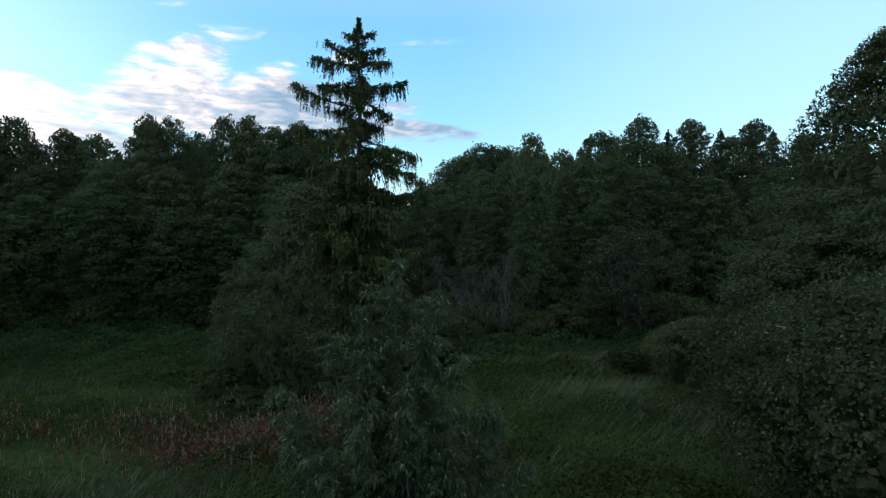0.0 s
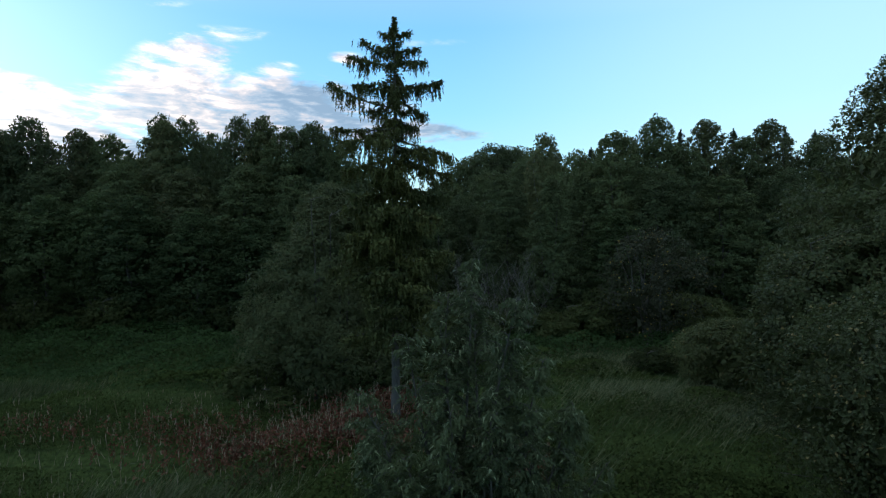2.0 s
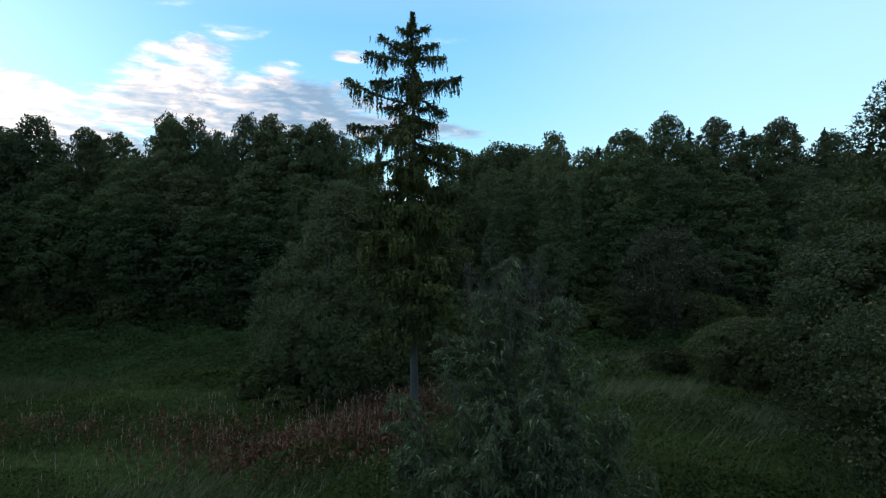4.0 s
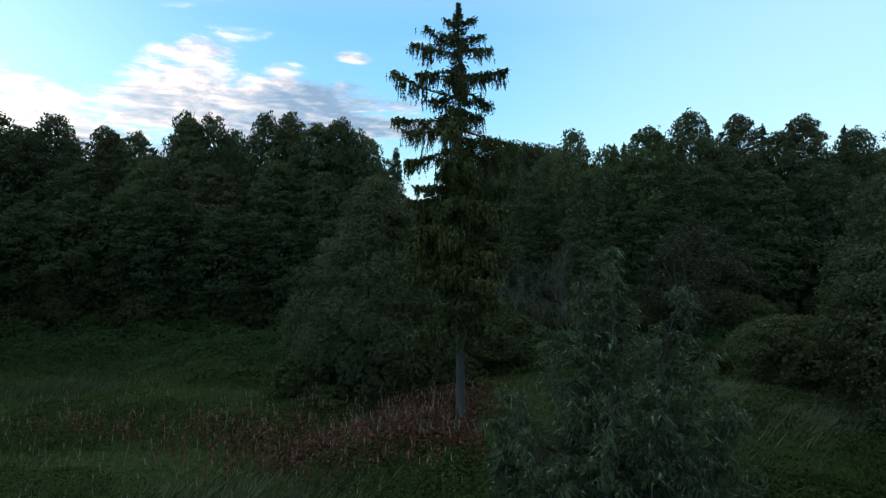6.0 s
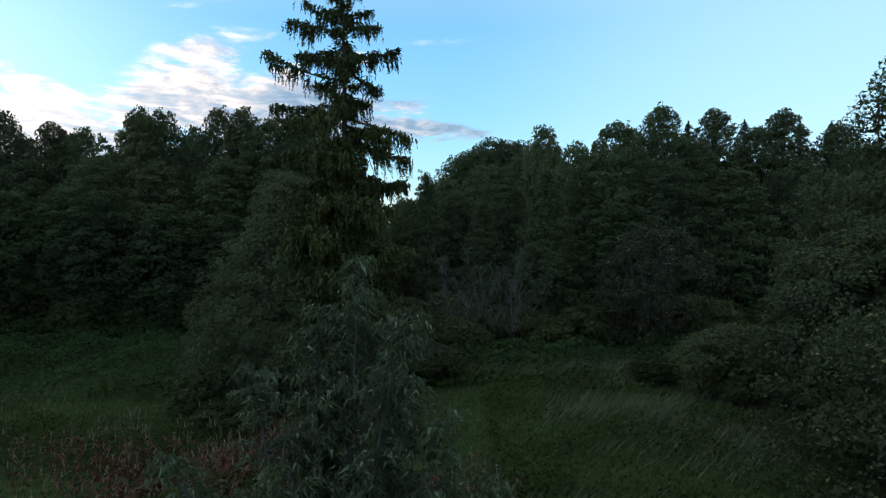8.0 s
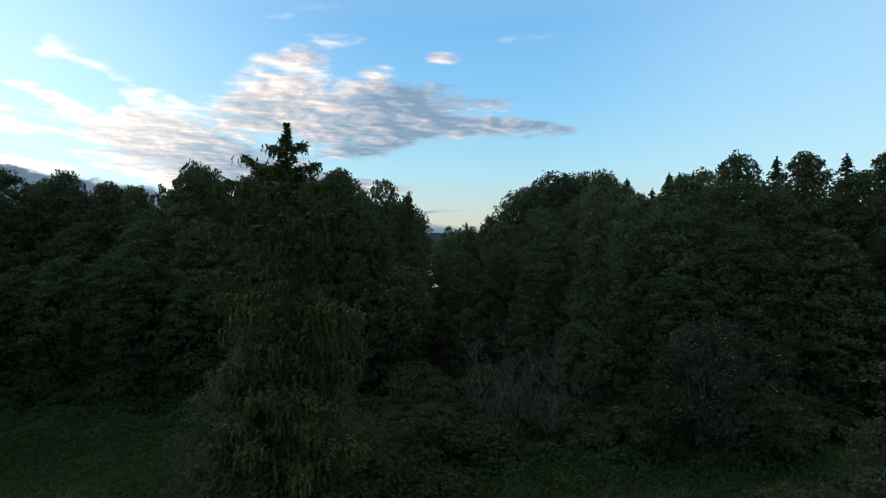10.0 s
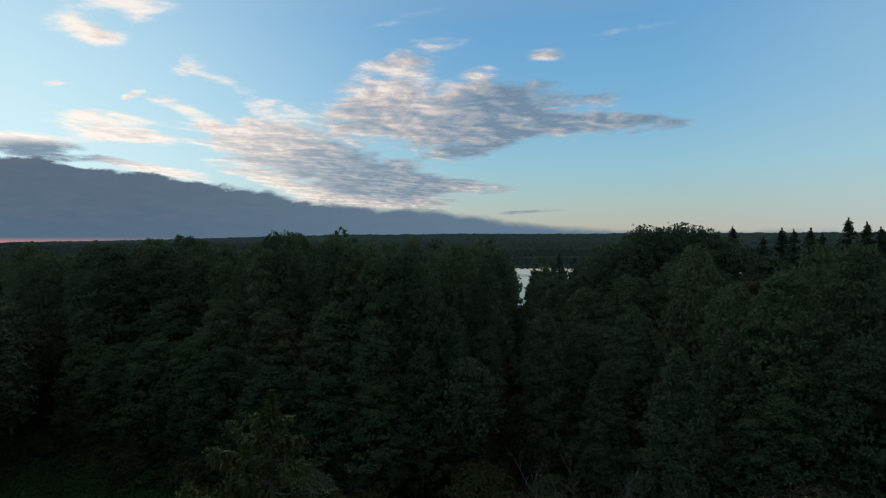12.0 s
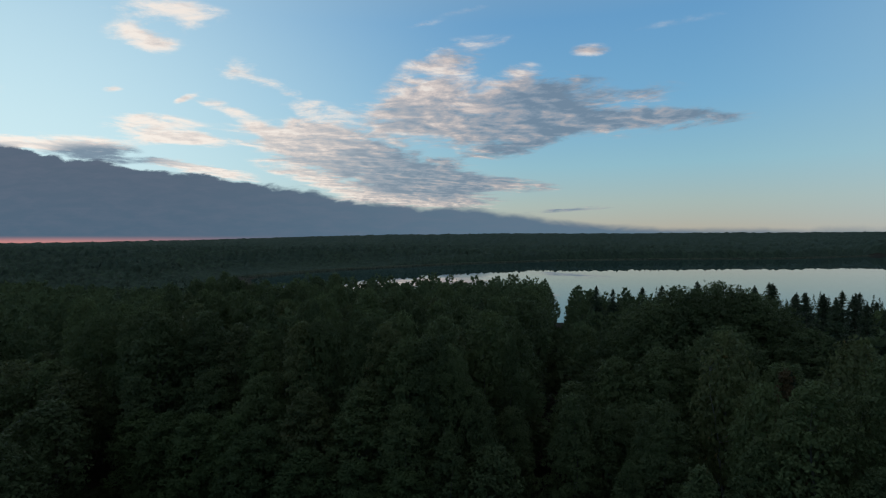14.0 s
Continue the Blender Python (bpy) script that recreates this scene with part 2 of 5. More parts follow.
def bark_material(name, dark, light, scale=6.0, stretch=0.25):
    mat = bpy.data.materials.new(name)
    mat.use_nodes = True
    n = Nodes(mat.node_tree)
    place = n.vector("MULTIPLY", n.add("ShaderNodeTexCoord").outputs["Object"], (1, 1, stretch))
    grain = n.noise(place, scale * 3, 6.0, 0.65, 0.4)
    stain = n.noise(place, scale * 0.4, 3.0)
    amount = n.maths("ADD", n.maths("MULTIPLY", grain, 0.75), n.maths("MULTIPLY", stain, 0.4), clamp=True)
    colour = n.ramp(amount, [(0.3, dark), (0.75, light)])
    surface = n.add("ShaderNodeBsdfPrincipled")
    n.put(surface.inputs["Base Color"], colour)
    surface.inputs["Roughness"].default_value = 0.9
    bump = n.add("ShaderNodeBump")
    bump.inputs["Strength"].default_value = 0.6
    bump.inputs["Distance"].default_value = 0.03
    n.put(bump.inputs["Height"], grain)
    n.put(surface.inputs["Normal"], bump.outputs[0])
    n.put(n.add("ShaderNodeOutputMaterial").inputs["Surface"], surface.outputs[0])
    return mat


def ground_material():
    mat = bpy.data.materials.new("meadow_soil_and_turf")
    mat.use_nodes = True
    n = Nodes(mat.node_tree)
    place = n.add("ShaderNodeNewGeometry").outputs["Position"]
    fine = n.noise(place, 2.6, 6.0, 0.65)
    tufts = n.noise(place, 0.55, 4.0, 0.6)
    wide = n.noise(place, 0.07, 3.0)
    turf = n.ramp(fine, [(0.3, (0.025, 0.038, 0.014)), (0.55, (0.052, 0.076, 0.022)), (0.8, (0.09, 0.11, 0.038))])
    straw = n.mix(n.span(tufts, 0.45, 0.75), turf, (0.09, 0.08, 0.038, 1))
    colour = n.mix(n.span(wide, 0.4, 0.65, 0.0, 0.7), turf, straw)
    # fallen leaves and bare soil under the forest, tree shade painted into the colour
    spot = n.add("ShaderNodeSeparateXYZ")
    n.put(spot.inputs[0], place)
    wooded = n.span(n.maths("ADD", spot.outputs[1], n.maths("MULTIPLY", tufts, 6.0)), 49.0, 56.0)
    shaded_litter = n.ramp(fine, [(0.3, (0.012, 0.010, 0.007)), (0.75, (0.050, 0.040, 0.026))])
    colour = n.mix(wooded, colour, shaded_litter)
    surface = n.add("ShaderNodeBsdfPrincipled")
    n.put(surface.inputs["Base Color"], colour)
    surface.inputs["Roughness"].default_value = 0.95
    surface.inputs["Specular IOR Level"].default_value = 0.05
    bump = n.add("ShaderNodeBump")
    bump.inputs["Strength"].default_value = 0.8
    bump.inputs["Distance"].default_value = 0.25
    n.put(bump.inputs["Height"], n.maths("ADD", fine, tufts))
    n.put(surface.inputs["Normal"], bump.outputs[0])
    n.put(n.add("ShaderNodeOutputMaterial").inputs["Surface"], surface.outputs[0])
    return mat


def canopy_material():
    mat = bpy.data.materials.new("distant_canopy")
    mat.use_nodes = True
    n = Nodes(mat.node_tree)
    place = n.add("ShaderNodeNewGeometry").outputs["Position"]
    crowns = n.noise(n.vector("MULTIPLY", place, (1, 1, 0.4)), 0.16, 6.0, 0.7)
    stands = n.noise(place, 0.012, 4.0, 0.6)
    leaf = n.ramp(crowns, [(0.3, (0.017, 0.025, 0.018)), (0.55, (0.046, 0.064, 0.040)), (0.8, (0.082, 0.102, 0.062))])
    colour = n.mix(n.span(stands, 0.35, 0.7, 0.0, 0.6), leaf, (0.030, 0.046, 0.034, 1))
    surface = n.add("ShaderNodeBsdfPrincipled")
    n.put(surface.inputs["Base Color"], colour)
    surface.inputs["Roughness"].default_value = 0.95
    surface.inputs["Specular IOR Level"].default_value = 0.1
    bump = n.add("ShaderNodeBump")
    bump.inputs["Strength"].default_value = 1.0
    bump.inputs["Distance"].default_value = 3.0
    n.put(bump.inputs["Height"], crowns)
    n.put(surface.inputs["Normal"], bump.outputs[0])
    n.put(n.add("ShaderNodeOutputMaterial").inputs["Surface"], surface.outputs[0])
    return mat


def water_material():
    mat = bpy.data.materials.new("still_lake_water")
    mat.use_nodes = True
    n = Nodes(mat.node_tree)
    place = n.add("ShaderNodeNewGeometry").outputs["Position"]
    calm = n.noise(place, 0.012, 3.0)
    surface = n.add("ShaderNodeBsdfPrincipled")
    surface.inputs["Base Color"].default_value = (0.008, 0.034, 0.042, 1)
    n.put(surface.inputs["Roughness"], n.span(calm, 0.45, 0.7, 0.0, 0.03))
    surface.inputs["IOR"].default_value = 1.25
    n.put(n.add("ShaderNodeOutputMaterial").inputs["Surface"], surface.outputs[0])
    return mat


SPRUCE_NEEDLES = leaf_material("spruce_needles", (0.036, 0.044, 0.013), (0.102, 0.105, 0.030), rough=0.65, gloss=0.2, through=0.05)
# the few pale willow leaves are glints on the foliage put in as colour
WILLOW_LEAVES = leaf_material("willow_leaves", (0.054, 0.072, 0.032), (0.104, 0.127, 0.057), (0.23, 0.26, 0.15), 0.07, rough=0.5, gloss=0.25)
ALDER_LEAVES = leaf_material("alder_leaves", (0.043, 0.054, 0.020), (0.108, 0.124, 0.046), (0.22, 0.17, 0.07), 0.025, rough=0.5)
TALL_ALDER_LEAVES = leaf_material("tall_alder_leaves", (0.043, 0.054, 0.020), (0.108, 0.124, 0.046), rough=0.5)
BIRCH_LEAVES = leaf_material("birch_leaves", (0.052, 0.062, 0.027), (0.125, 0.140, 0.056), (0.18, 0.14, 0.06), 0.015)
FOREST_LEAVES = leaf_material("forest_leaves", (0.052, 0.068, 0.031), (0.118, 0.145, 0.060), gloss=0.15)
FRESH_LEAVES = leaf_material("fresh_green_leaves", (0.048, 0.068, 0.030), (0.108, 0.144, 0.056), gloss=0.1)
# slightly lighter and bluer than forest_leaves: haze of distance put into the colour
HAZED_FAR_LEAVES = leaf_material("hazed_far_forest_leaves", (0.052, 0.070, 0.034), (0.125, 0.152, 0.070), gloss=0.1, patches=0.08)
THICKET_LEAVES = leaf_material("thicket_leaves", (0.034, 0.062, 0.020), (0.088, 0.150, 0.046), gloss=0.12)
GREY_BIRCH = leaf_material("grey_green_birch_leaves", (0.058, 0.068, 0.032), (0.130, 0.146, 0.066), gloss=0.12)
FOREST_CONIFER = leaf_material("conifer_needles", (0.022, 0.032, 0.016), (0.054, 0.070, 0.032), through=0.0)
RUST_LEAVES = leaf_material("rusty_leaves", (0.060, 0.045, 0.022), (0.14, 0.085, 0.040))
SHRUB_LEAVES = leaf_material("shrub_leaves", (0.036, 0.047, 0.017), (0.094, 0.110, 0.038), gloss=0.12)
YELLOW_SHRUB = leaf_material("yellowing_shrub_leaves", (0.032, 0.036, 0.019), (0.078, 0.078, 0.038), (0.26, 0.19, 0.05), 0.04)
HERBS = leaf_material("meadow_herbs", (0.032, 0.044, 0.014), (0.078, 0.102, 0.030), rough=0.9, gloss=0.0, through=0.05)
GRASS = leaf_material("meadow_grass_blades", (0.044, 0.058, 0.022), (0.092, 0.132, 0.047), (0.20, 0.18, 0.09), 0.02, rough=0.9, gloss=0.0, through=0.05, patches=0.16)
STRAW = leaf_material("pale_dry_grass", (0.12, 0.12, 0.055), (0.30, 0.275, 0.16), (0.07, 0.10, 0.04), 0.4, through=0.05)
RED_STALKS = leaf_material("reddened_fireweed", (0.062, 0.022, 0.012), (0.155, 0.052, 0.028), (0.06, 0.08, 0.03), 0.2, through=0.05)
SEED_HEADS = leaf_material("pale_seed_heads", (0.17, 0.12, 0.08), (0.32, 0.24, 0.17), through=0.0)
REEDS = leaf_material("pale_reeds", (0.11, 0.11, 0.07), (0.22, 0.21, 0.14), through=0.0)
SPRUCE_BARK = bark_material("grey_spruce_bark", (0.030, 0.027, 0.024), (0.115, 0.104, 0.095))
DARK_BARK = bark_material("dark_bark", (0.03, 0.026, 0.022), (0.11, 0.10, 0.085))
PALE_BARK = bark_material("pale_grey_bark", (0.06, 0.056, 0.05), (0.20, 0.19, 0.175), stretch=1.5)
DEAD_WOOD = bark_material("bleached_dead_wood", (0.07, 0.064, 0.055), (0.17, 0.155, 0.132))
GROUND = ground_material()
CANOPY = canopy_material()
WATER = water_material()


# ---- land ----
LAKE_LEVEL = -6.0
LAKE_SHORE = [(-427, 464), (-440, 553), (-439, 645), (-412, 752), (-378, 886), (-249, 1169), (-40, 1341), (189, 1482), (456, 1878),
              (1500, 2000), (1700, 700), (700, 300), (300, 262), (120, 250), (20, 262), (-56, 268), (-105, 264), (-190, 272), (-300, 335)]


def shore_distance(x, y):
    """Metres to the lake's shore, negative on the water. Arrays in, arrays out."""
    x, y = np.asarray(x, float), np.asarray(y, float)
    best, inside = np.full(x.shape, 1e9), np.zeros(x.shape, bool)
    for (ax, ay), (bx, by) in zip(LAKE_SHORE, LAKE_SHORE[1:] + LAKE_SHORE[:1]):
        dx, dy = bx - ax, by - ay
        s = np.clip(((x - ax) * dx + (y - ay) * dy) / (dx * dx + dy * dy), 0, 1)
        best = np.minimum(best, np.hypot(x - ax - s * dx, y - ay - s * dy))
        inside ^= ((ay > y) != (by > y)) & (x < (y - ay) * dx / (dy or 1.0) + ax)
    return np.where(inside, -best, best)


def smooth(a, b, x):
    s = np.clip((np.asarray(x, float) - a) / (b - a), 0, 1)
    return s * s * (3 - 2 * s)


def waves(x, y, size, seed=0.0):
    """Cheap smooth unevenness of about -1 to 1."""
    x, y = np.asarray(x, float) / size, np.asarray(y, float) / size
    return (np.sin(1.7 * x + 2.1 * np.sin(0.9 * y + seed) + seed) + np.sin(2.3 * y + 1.6 * np.sin(1.1 * x - seed) + 2 * seed)
            + 0.6 * np.sin(3.9 * x - 2.7 * y + 3 * seed)) / 2.6


def land(x, y):
    """The height of the ground."""
    x, y = np.asarray(x, float), np.asarray(y, float)
    r = np.hypot(x, y)
    z = 0.7 + 0.22 * waves(x, y, 6.0, 1.0) + 0.35 * waves(x, y, 17.0, 4.0)
    z = z - 0.75 * smooth(-3.8, -10.0, x) * smooth(52, 44, y)
    shore = shore_distance(x, y)
    z = z - 6.2 * smooth(95, 230, y) * (y > 0)
    # the land beyond the lake rises to low wooded hills, lowest in the west
    azimuth = np.degrees(np.arctan2(x, np.maximum(y, 1e-6)))
    crest = np.interp(azimuth, [-75, -58, -48, -40, -30, -20, -8, 5, 25, 60], [16, 22, 40, 58, 74, 82, 80, 77, 74, 68])
    z = z + smooth(1200, 4100, r) * (crest + 6.5 - 18) * (y > 0) + smooth(2000, 4500, r) * 5 * waves(x, y, 420.0, 2.0)
    z = z + 11 * smooth(25, 130, shore) * smooth(700, 900, r) * (y > 0)
    return np.where(shore < 25, np.minimum(z, LAKE_LEVEL + 0.4 + np.maximum(shore, -14) * 0.12), z)


def make_mesh(name, verts, faces, material, soft=False):
    """A mesh from arrays; faces: one array of triangles or of quads, or a list of such arrays."""
    mesh = bpy.data.meshes.new(name)
    sets = faces if isinstance(faces, list) else [faces]
    loops = np.concatenate([np.asarray(f, np.int32).ravel() for f in sets])
    sizes = np.concatenate([np.full(len(f), np.asarray(f).shape[1], np.int32) for f in sets])
    mesh.vertices.add(len(verts))
    mesh.vertices.foreach_set("co", np.asarray(verts, np.float32).ravel())
    mesh.loops.add(len(loops))
    mesh.loops.foreach_set("vertex_index", loops)
    mesh.polygons.add(len(sizes))
    mesh.polygons.foreach_set("loop_start", np.concatenate([[0], np.cumsum(sizes)[:-1]]).astype(np.int32))
    mesh.polygons.foreach_set("use_smooth", np.full(len(sizes), soft, bool))
    mesh.materials.append(material)
    mesh.update(calc_edges=True)
    mesh.validate()
    return mesh


def part(name, mesh, parent, label=""):
    ob = new(name, mesh)
    ob.parent = parent
    return tagged(ob, label)


def polar_sheet(radii, angles):
    """Plan coordinates and quads of a sheet of rings round the meadow."""
    a, r = np.meshgrid(angles, radii)
    x, y = r * np.sin(a), r * np.cos(a)
    rows, cols = a.shape
    i = np.arange(rows * cols).reshape(rows, cols)
    quads = np.stack([i[:-1, :-1], i[1:, :-1], i[1:, 1:], i[:-1, 1:]], -1).reshape(-1, 4)
    return x.ravel(), y.ravel(), quads


def make_ground():
    radii = np.concatenate([np.arange(0.5, 70, 1.3), np.geomspace(70, 4900, 70)])
    angles = np.radians(np.linspace(-180, 180, 361))
    x, y, quads = polar_sheet(radii, angles)
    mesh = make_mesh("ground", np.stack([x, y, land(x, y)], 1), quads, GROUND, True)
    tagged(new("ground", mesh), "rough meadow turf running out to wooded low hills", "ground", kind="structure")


def make_lake():
    verts = [(x, y, LAKE_LEVEL) for x, y in LAKE_SHORE]
    bm = bmesh.new()
    bm.faces.new([bm.verts.new(v) for v in verts])
    bmesh.ops.triangulate(bm, faces=bm.faces[:])
    mesh = bpy.data.meshes.new("lake_water")
    bm.to_mesh(mesh)
    mesh.materials.append(WATER)
    if mesh.polygons[0].normal.z < 0:
        mesh.flip_normals()
    tagged(new("lake_water", mesh), "still lake reflecting the pale dusk sky", "lake", kind="structure")


make_ground()
make_lake()


# ---- plant building ----
def diamonds(at, along, flat, length, width, fold=0.12):
    """Leaves: one folded diamond at each place, pointing along, its face turned to flat."""
    along = along / np.maximum(np.linalg.norm(along, axis=1, keepdims=True), 1e-6)
    side = np.cross(along, flat)
    side /= np.maximum(np.linalg.norm(side, axis=1, keepdims=True), 1e-6)
    face = np.cross(side, along)
    length, width = np.reshape(length, (-1, 1)), np.reshape(width, (-1, 1))
    verts = np.stack([at - along * length * 0.5, at + side * width * 0.5 + face * width * fold + along * length * 0.06,
                      at + along * length * 0.5 - face * width * fold, at - side * width * 0.5 + face * width * fold + along * length * 0.06], 1)
    quads = np.arange(len(at) * 4).reshape(-1, 4)
    return verts.reshape(-1, 3), quads


def slivers(at, along, flat, length, width):
    """Small leaves: one pointed triangle at each place."""
    along = along / np.maximum(np.linalg.norm(along, axis=1, keepdims=True), 1e-6)
    side = np.cross(along, flat)
    side /= np.maximum(np.linalg.norm(side, axis=1, keepdims=True), 1e-6)
    length, width = np.reshape(length, (-1, 1)), np.reshape(width, (-1, 1))
    foot = at - along * length * 0.4
    verts = np.stack([foot - side * width * 0.5, foot + side * width * 0.5, at + along * length * 0.6], 1)
    return verts.reshape(-1, 3), np.arange(len(at) * 3).reshape(-1, 3)


def tubes(paths, sides=5):
    """Tapered limbs: each path is a list of (x, y, z, radius)."""
    verts, quads, tris, base = [], [], [], 0
    ring = np.arange(sides)
    for path in paths:
        path = np.asarray(path, float)
        centre, radius = path[:, :3], path[:, 3]
        way = np.gradient(centre, axis=0)
        way /= np.maximum(np.linalg.norm(way, axis=1, keepdims=True), 1e-6)
        ref = np.where(np.abs(way[:, 2:3]) > 0.9, [[1.0, 0, 0]], [[0, 0, 1.0]])
        p = np.cross(way, ref)
        p /= np.linalg.norm(p, axis=1, keepdims=True)
        q = np.cross(way, p)
        turn = ring / sides * 2 * np.pi
        v = centre[:, None] + radius[:, None, None] * (np.cos(turn)[None, :, None] * p[:, None] + np.sin(turn)[None, :, None] * q[:, None])
        verts.append(v.reshape(-1, 3))
        n = len(path)
        for k in range(n - 1):
            a = base + k * sides + ring
            b = base + k * sides + (ring + 1) % sides
            quads.append(np.stack([a, b, b + sides, a + sides], 1))
        base += n * sides
    return np.concatenate(verts), np.concatenate(quads)


def unit(r, n):
    v = r.normal(size=(n, 3))
    return v / np.linalg.norm(v, axis=1, keepdims=True)


def bent(r, start, end, thick, thin, steps=6, sway=0.06, sag=0.0):
    """A limb from start to end with some sway and sag."""
    s = np.linspace(0, 1, steps)[:, None]
    start, end = np.asarray(start, float), np.asarray(end, float)
    size = np.linalg.norm(end - start)
    wander = np.cumsum(r.normal(size=(steps, 3)) * size * sway / steps ** 0.5, axis=0)
    wander -= wander[0]
    p = start + (end - start) * s + wander * (0.3 + 0.7 * s)
    p[:, 2] += sag * size * (s[:, 0] - s[:, 0] ** 2) * 4
    return np.column_stack([p, thick + (thin - thick) * s[:, 0] ** 0.8])


def crown_profile(kind, s):
    """How wide a crown is at a share s of its height, from its foot (0) to its top (1)."""
    s = np.asarray(s, float)
    blunt, widest, power = {"round": (2.1, 0.42, 0.55), "cone": (1.25, 0.22, 0.8)}.get(kind, (1.75, 0.36, 0.58))
    above = np.clip(1 - np.clip((s - widest) / (1 - widest), 0, 1) ** blunt, 0, 1) ** power
    return np.where(s > widest, above, 0.62 + 0.38 * s / widest)


def broadleaf(seed, height, radius, leaf, count, clumps, foot=0.08, kind="oval", stems=1, droop=0.2,
              narrow=0.66, lump=0.2, lean=0.0, inner=0.16, core=260, shape=diamonds, limbs=14, mass=0.0, flatten=0.72, dense=1700):
    """A broadleaved tree or shrub: stems, limbs to the clumps, and leaves in layered, overlapping clumps with gaps between."""
    r = np.random.default_rng(seed)
    low, tall = foot * height, height * (1 - foot)
    s = np.where(r.random(clumps) < 0.14, r.uniform(0.76, 0.98, clumps), r.beta(1.25, 1.15, clumps))
    a = r.uniform(0, 2 * np.pi, clumps)
    share = np.where(r.random(clumps) < inner, r.uniform(0.1, 0.6, clumps), r.uniform(0.74, 0.95, clumps))
    lobes = 1 + 0.10 * np.sin(3 * a + seed) + 0.08 * np.sin(5 * a + 7 * s + 2 * seed)
    wide = radius * crown_profile(kind, s) * share * lobes
    mid = np.stack([wide * np.cos(a) + lean * s * height, wide * np.sin(a), low + tall * s * 0.96], 1)
    top = np.array([[lean * height + r.normal() * 0.14 * radius, r.normal() * 0.14 * radius, height * (0.965 - 0.02 * k)] for k in range(3)])
    mid = np.concatenate([mid, top])
    size = radius * lump * r.uniform(0.65, 1.35, len(mid)) * np.concatenate([0.55 + 0.45 * crown_profile(kind, s), [0.5] * 3])
    # limbs
    paths = []
    for k in range(stems):
        off = np.array([r.normal(), r.normal(), 0]) * (0.10 * radius if stems > 1 else 0.0)
        tip = np.array([lean * height, 0, height * 0.84]) + (np.array([r.normal(), r.normal(), 0]) * 0.32 * radius if stems > 1 else 0)
        thick = height * (0.0125 if stems == 1 else 0.007) + 0.03
        paths.append(bent(r, off + [0, 0, -0.15], tip, thick, 0.02, 9, 0.05))
    trunk_tops, own = list(paths), [[p] for p in paths]
    for k in r.choice(len(mid), limbs, replace=False):
        which = r.integers(len(trunk_tops))
        stem = trunk_tops[which]
        z = max(low * 0.8, mid[k, 2] - 0.75 * np.hypot(*mid[k, :2]) * r.uniform(0.5, 1.1))
        j = int(np.argmin(np.abs(stem[:, 2] - z)))
        own[which].append(bent(r, stem[j, :3], mid[k], max(0.02, stem[j, 3] * 0.38), 0.012, 4, 0.08, 0.05))
    wood = [tubes(some, 5) for some in own]
    # leaves: on the upper and outer side of every clump, a few within
    weight = size ** 2
    pick = r.choice(len(mid), count, p=weight / weight.sum())
    shell = unit(r, count)
    shell[:, 2] = shell[:, 2] * 0.75 + 0.22
    out = mid[pick] - [lean * height * 0.5, 0, 0]
    out[:, 2] = 0
    out /= np.maximum(np.linalg.norm(out, axis=1, keepdims=True), 0.3)
    shell += out * 0.35
    shell /= np.linalg.norm(shell, axis=1, keepdims=True)
    depth = r.uniform(0.45, 1.08, count)[:, None] ** 0.6
    at = mid[pick] + shell * size[pick][:, None] * depth * [1.15, 1.15, flatten]
    along = shell * 0.45 + unit(r, count) * 0.7 + [0, 0, -droop]
    body = (at - [lean * height * 0.5, 0, low + 0.45 * tall]) / [radius, radius, 0.55 * tall]
    body /= np.maximum(np.linalg.norm(body, axis=1, keepdims=True), 1e-3)
    flat = shell * 0.5 + body * 0.8 + unit(r, count) * 0.3 + [0, 0, 0.3]
    long = leaf * r.uniform(0.65, 1.35, count)
    if core:  # the shaded inner foliage, coarser than what shows outside
        k = r.integers(0, len(mid), core)
        deep = mid[k] * np.column_stack([r.uniform(0.1, 0.62, (core, 1)).repeat(2, 1), np.full(core, 0.93)]) + unit(r, core) * 0.06 * radius
        at = np.concatenate([at, deep])
        along = np.concatenate([along, unit(r, core)])
        flat = np.concatenate([flat, unit(r, core)])
        big = size[k] * 1.25 * r.uniform(0.7, 1.3, core)
        leaves = shape(at, along, flat, np.concatenate([long, big]), np.concatenate([long * narrow, big * 0.9]))
    else:
        leaves = shape(at, along, flat, long, long * narrow)
    if mass:  # the crowded shaded leaves behind the outer ones
        n = dense
        level, bearing = r.uniform(0.0, 1.0, n), r.uniform(0, 2 * np.pi, n)
        lobe = 1 + 0.10 * np.sin(3 * bearing + seed) + 0.08 * np.sin(5 * bearing + 7 * level + 2 * seed)
        wide = np.maximum(crown_profile(kind, level), 0.05)
        w = radius * wide * lobe * r.uniform(mass - 0.25, mass + 0.02, n)
        out = np.stack([np.cos(bearing), np.sin(bearing), np.full(n, 0.35)], 1)
        at = out * w[:, None] * [1, 1, 0] + np.stack([lean * level * height, np.zeros(n), low + tall * 0.94 * level], 1)
        big = 0.135 * radius * (1300 / dense) ** 0.4 * (0.45 + 0.55 * wide) * r.uniform(0.6, 1.25, n)
        more = shape(at, unit(r, n), out + unit(r, n) * 0.7, big, big * 0.85)
        leaves = (np.concatenate([leaves[0], more[0]]), np.concatenate([leaves[1], more[1] + len(leaves[0])]))
    return wood, leaves


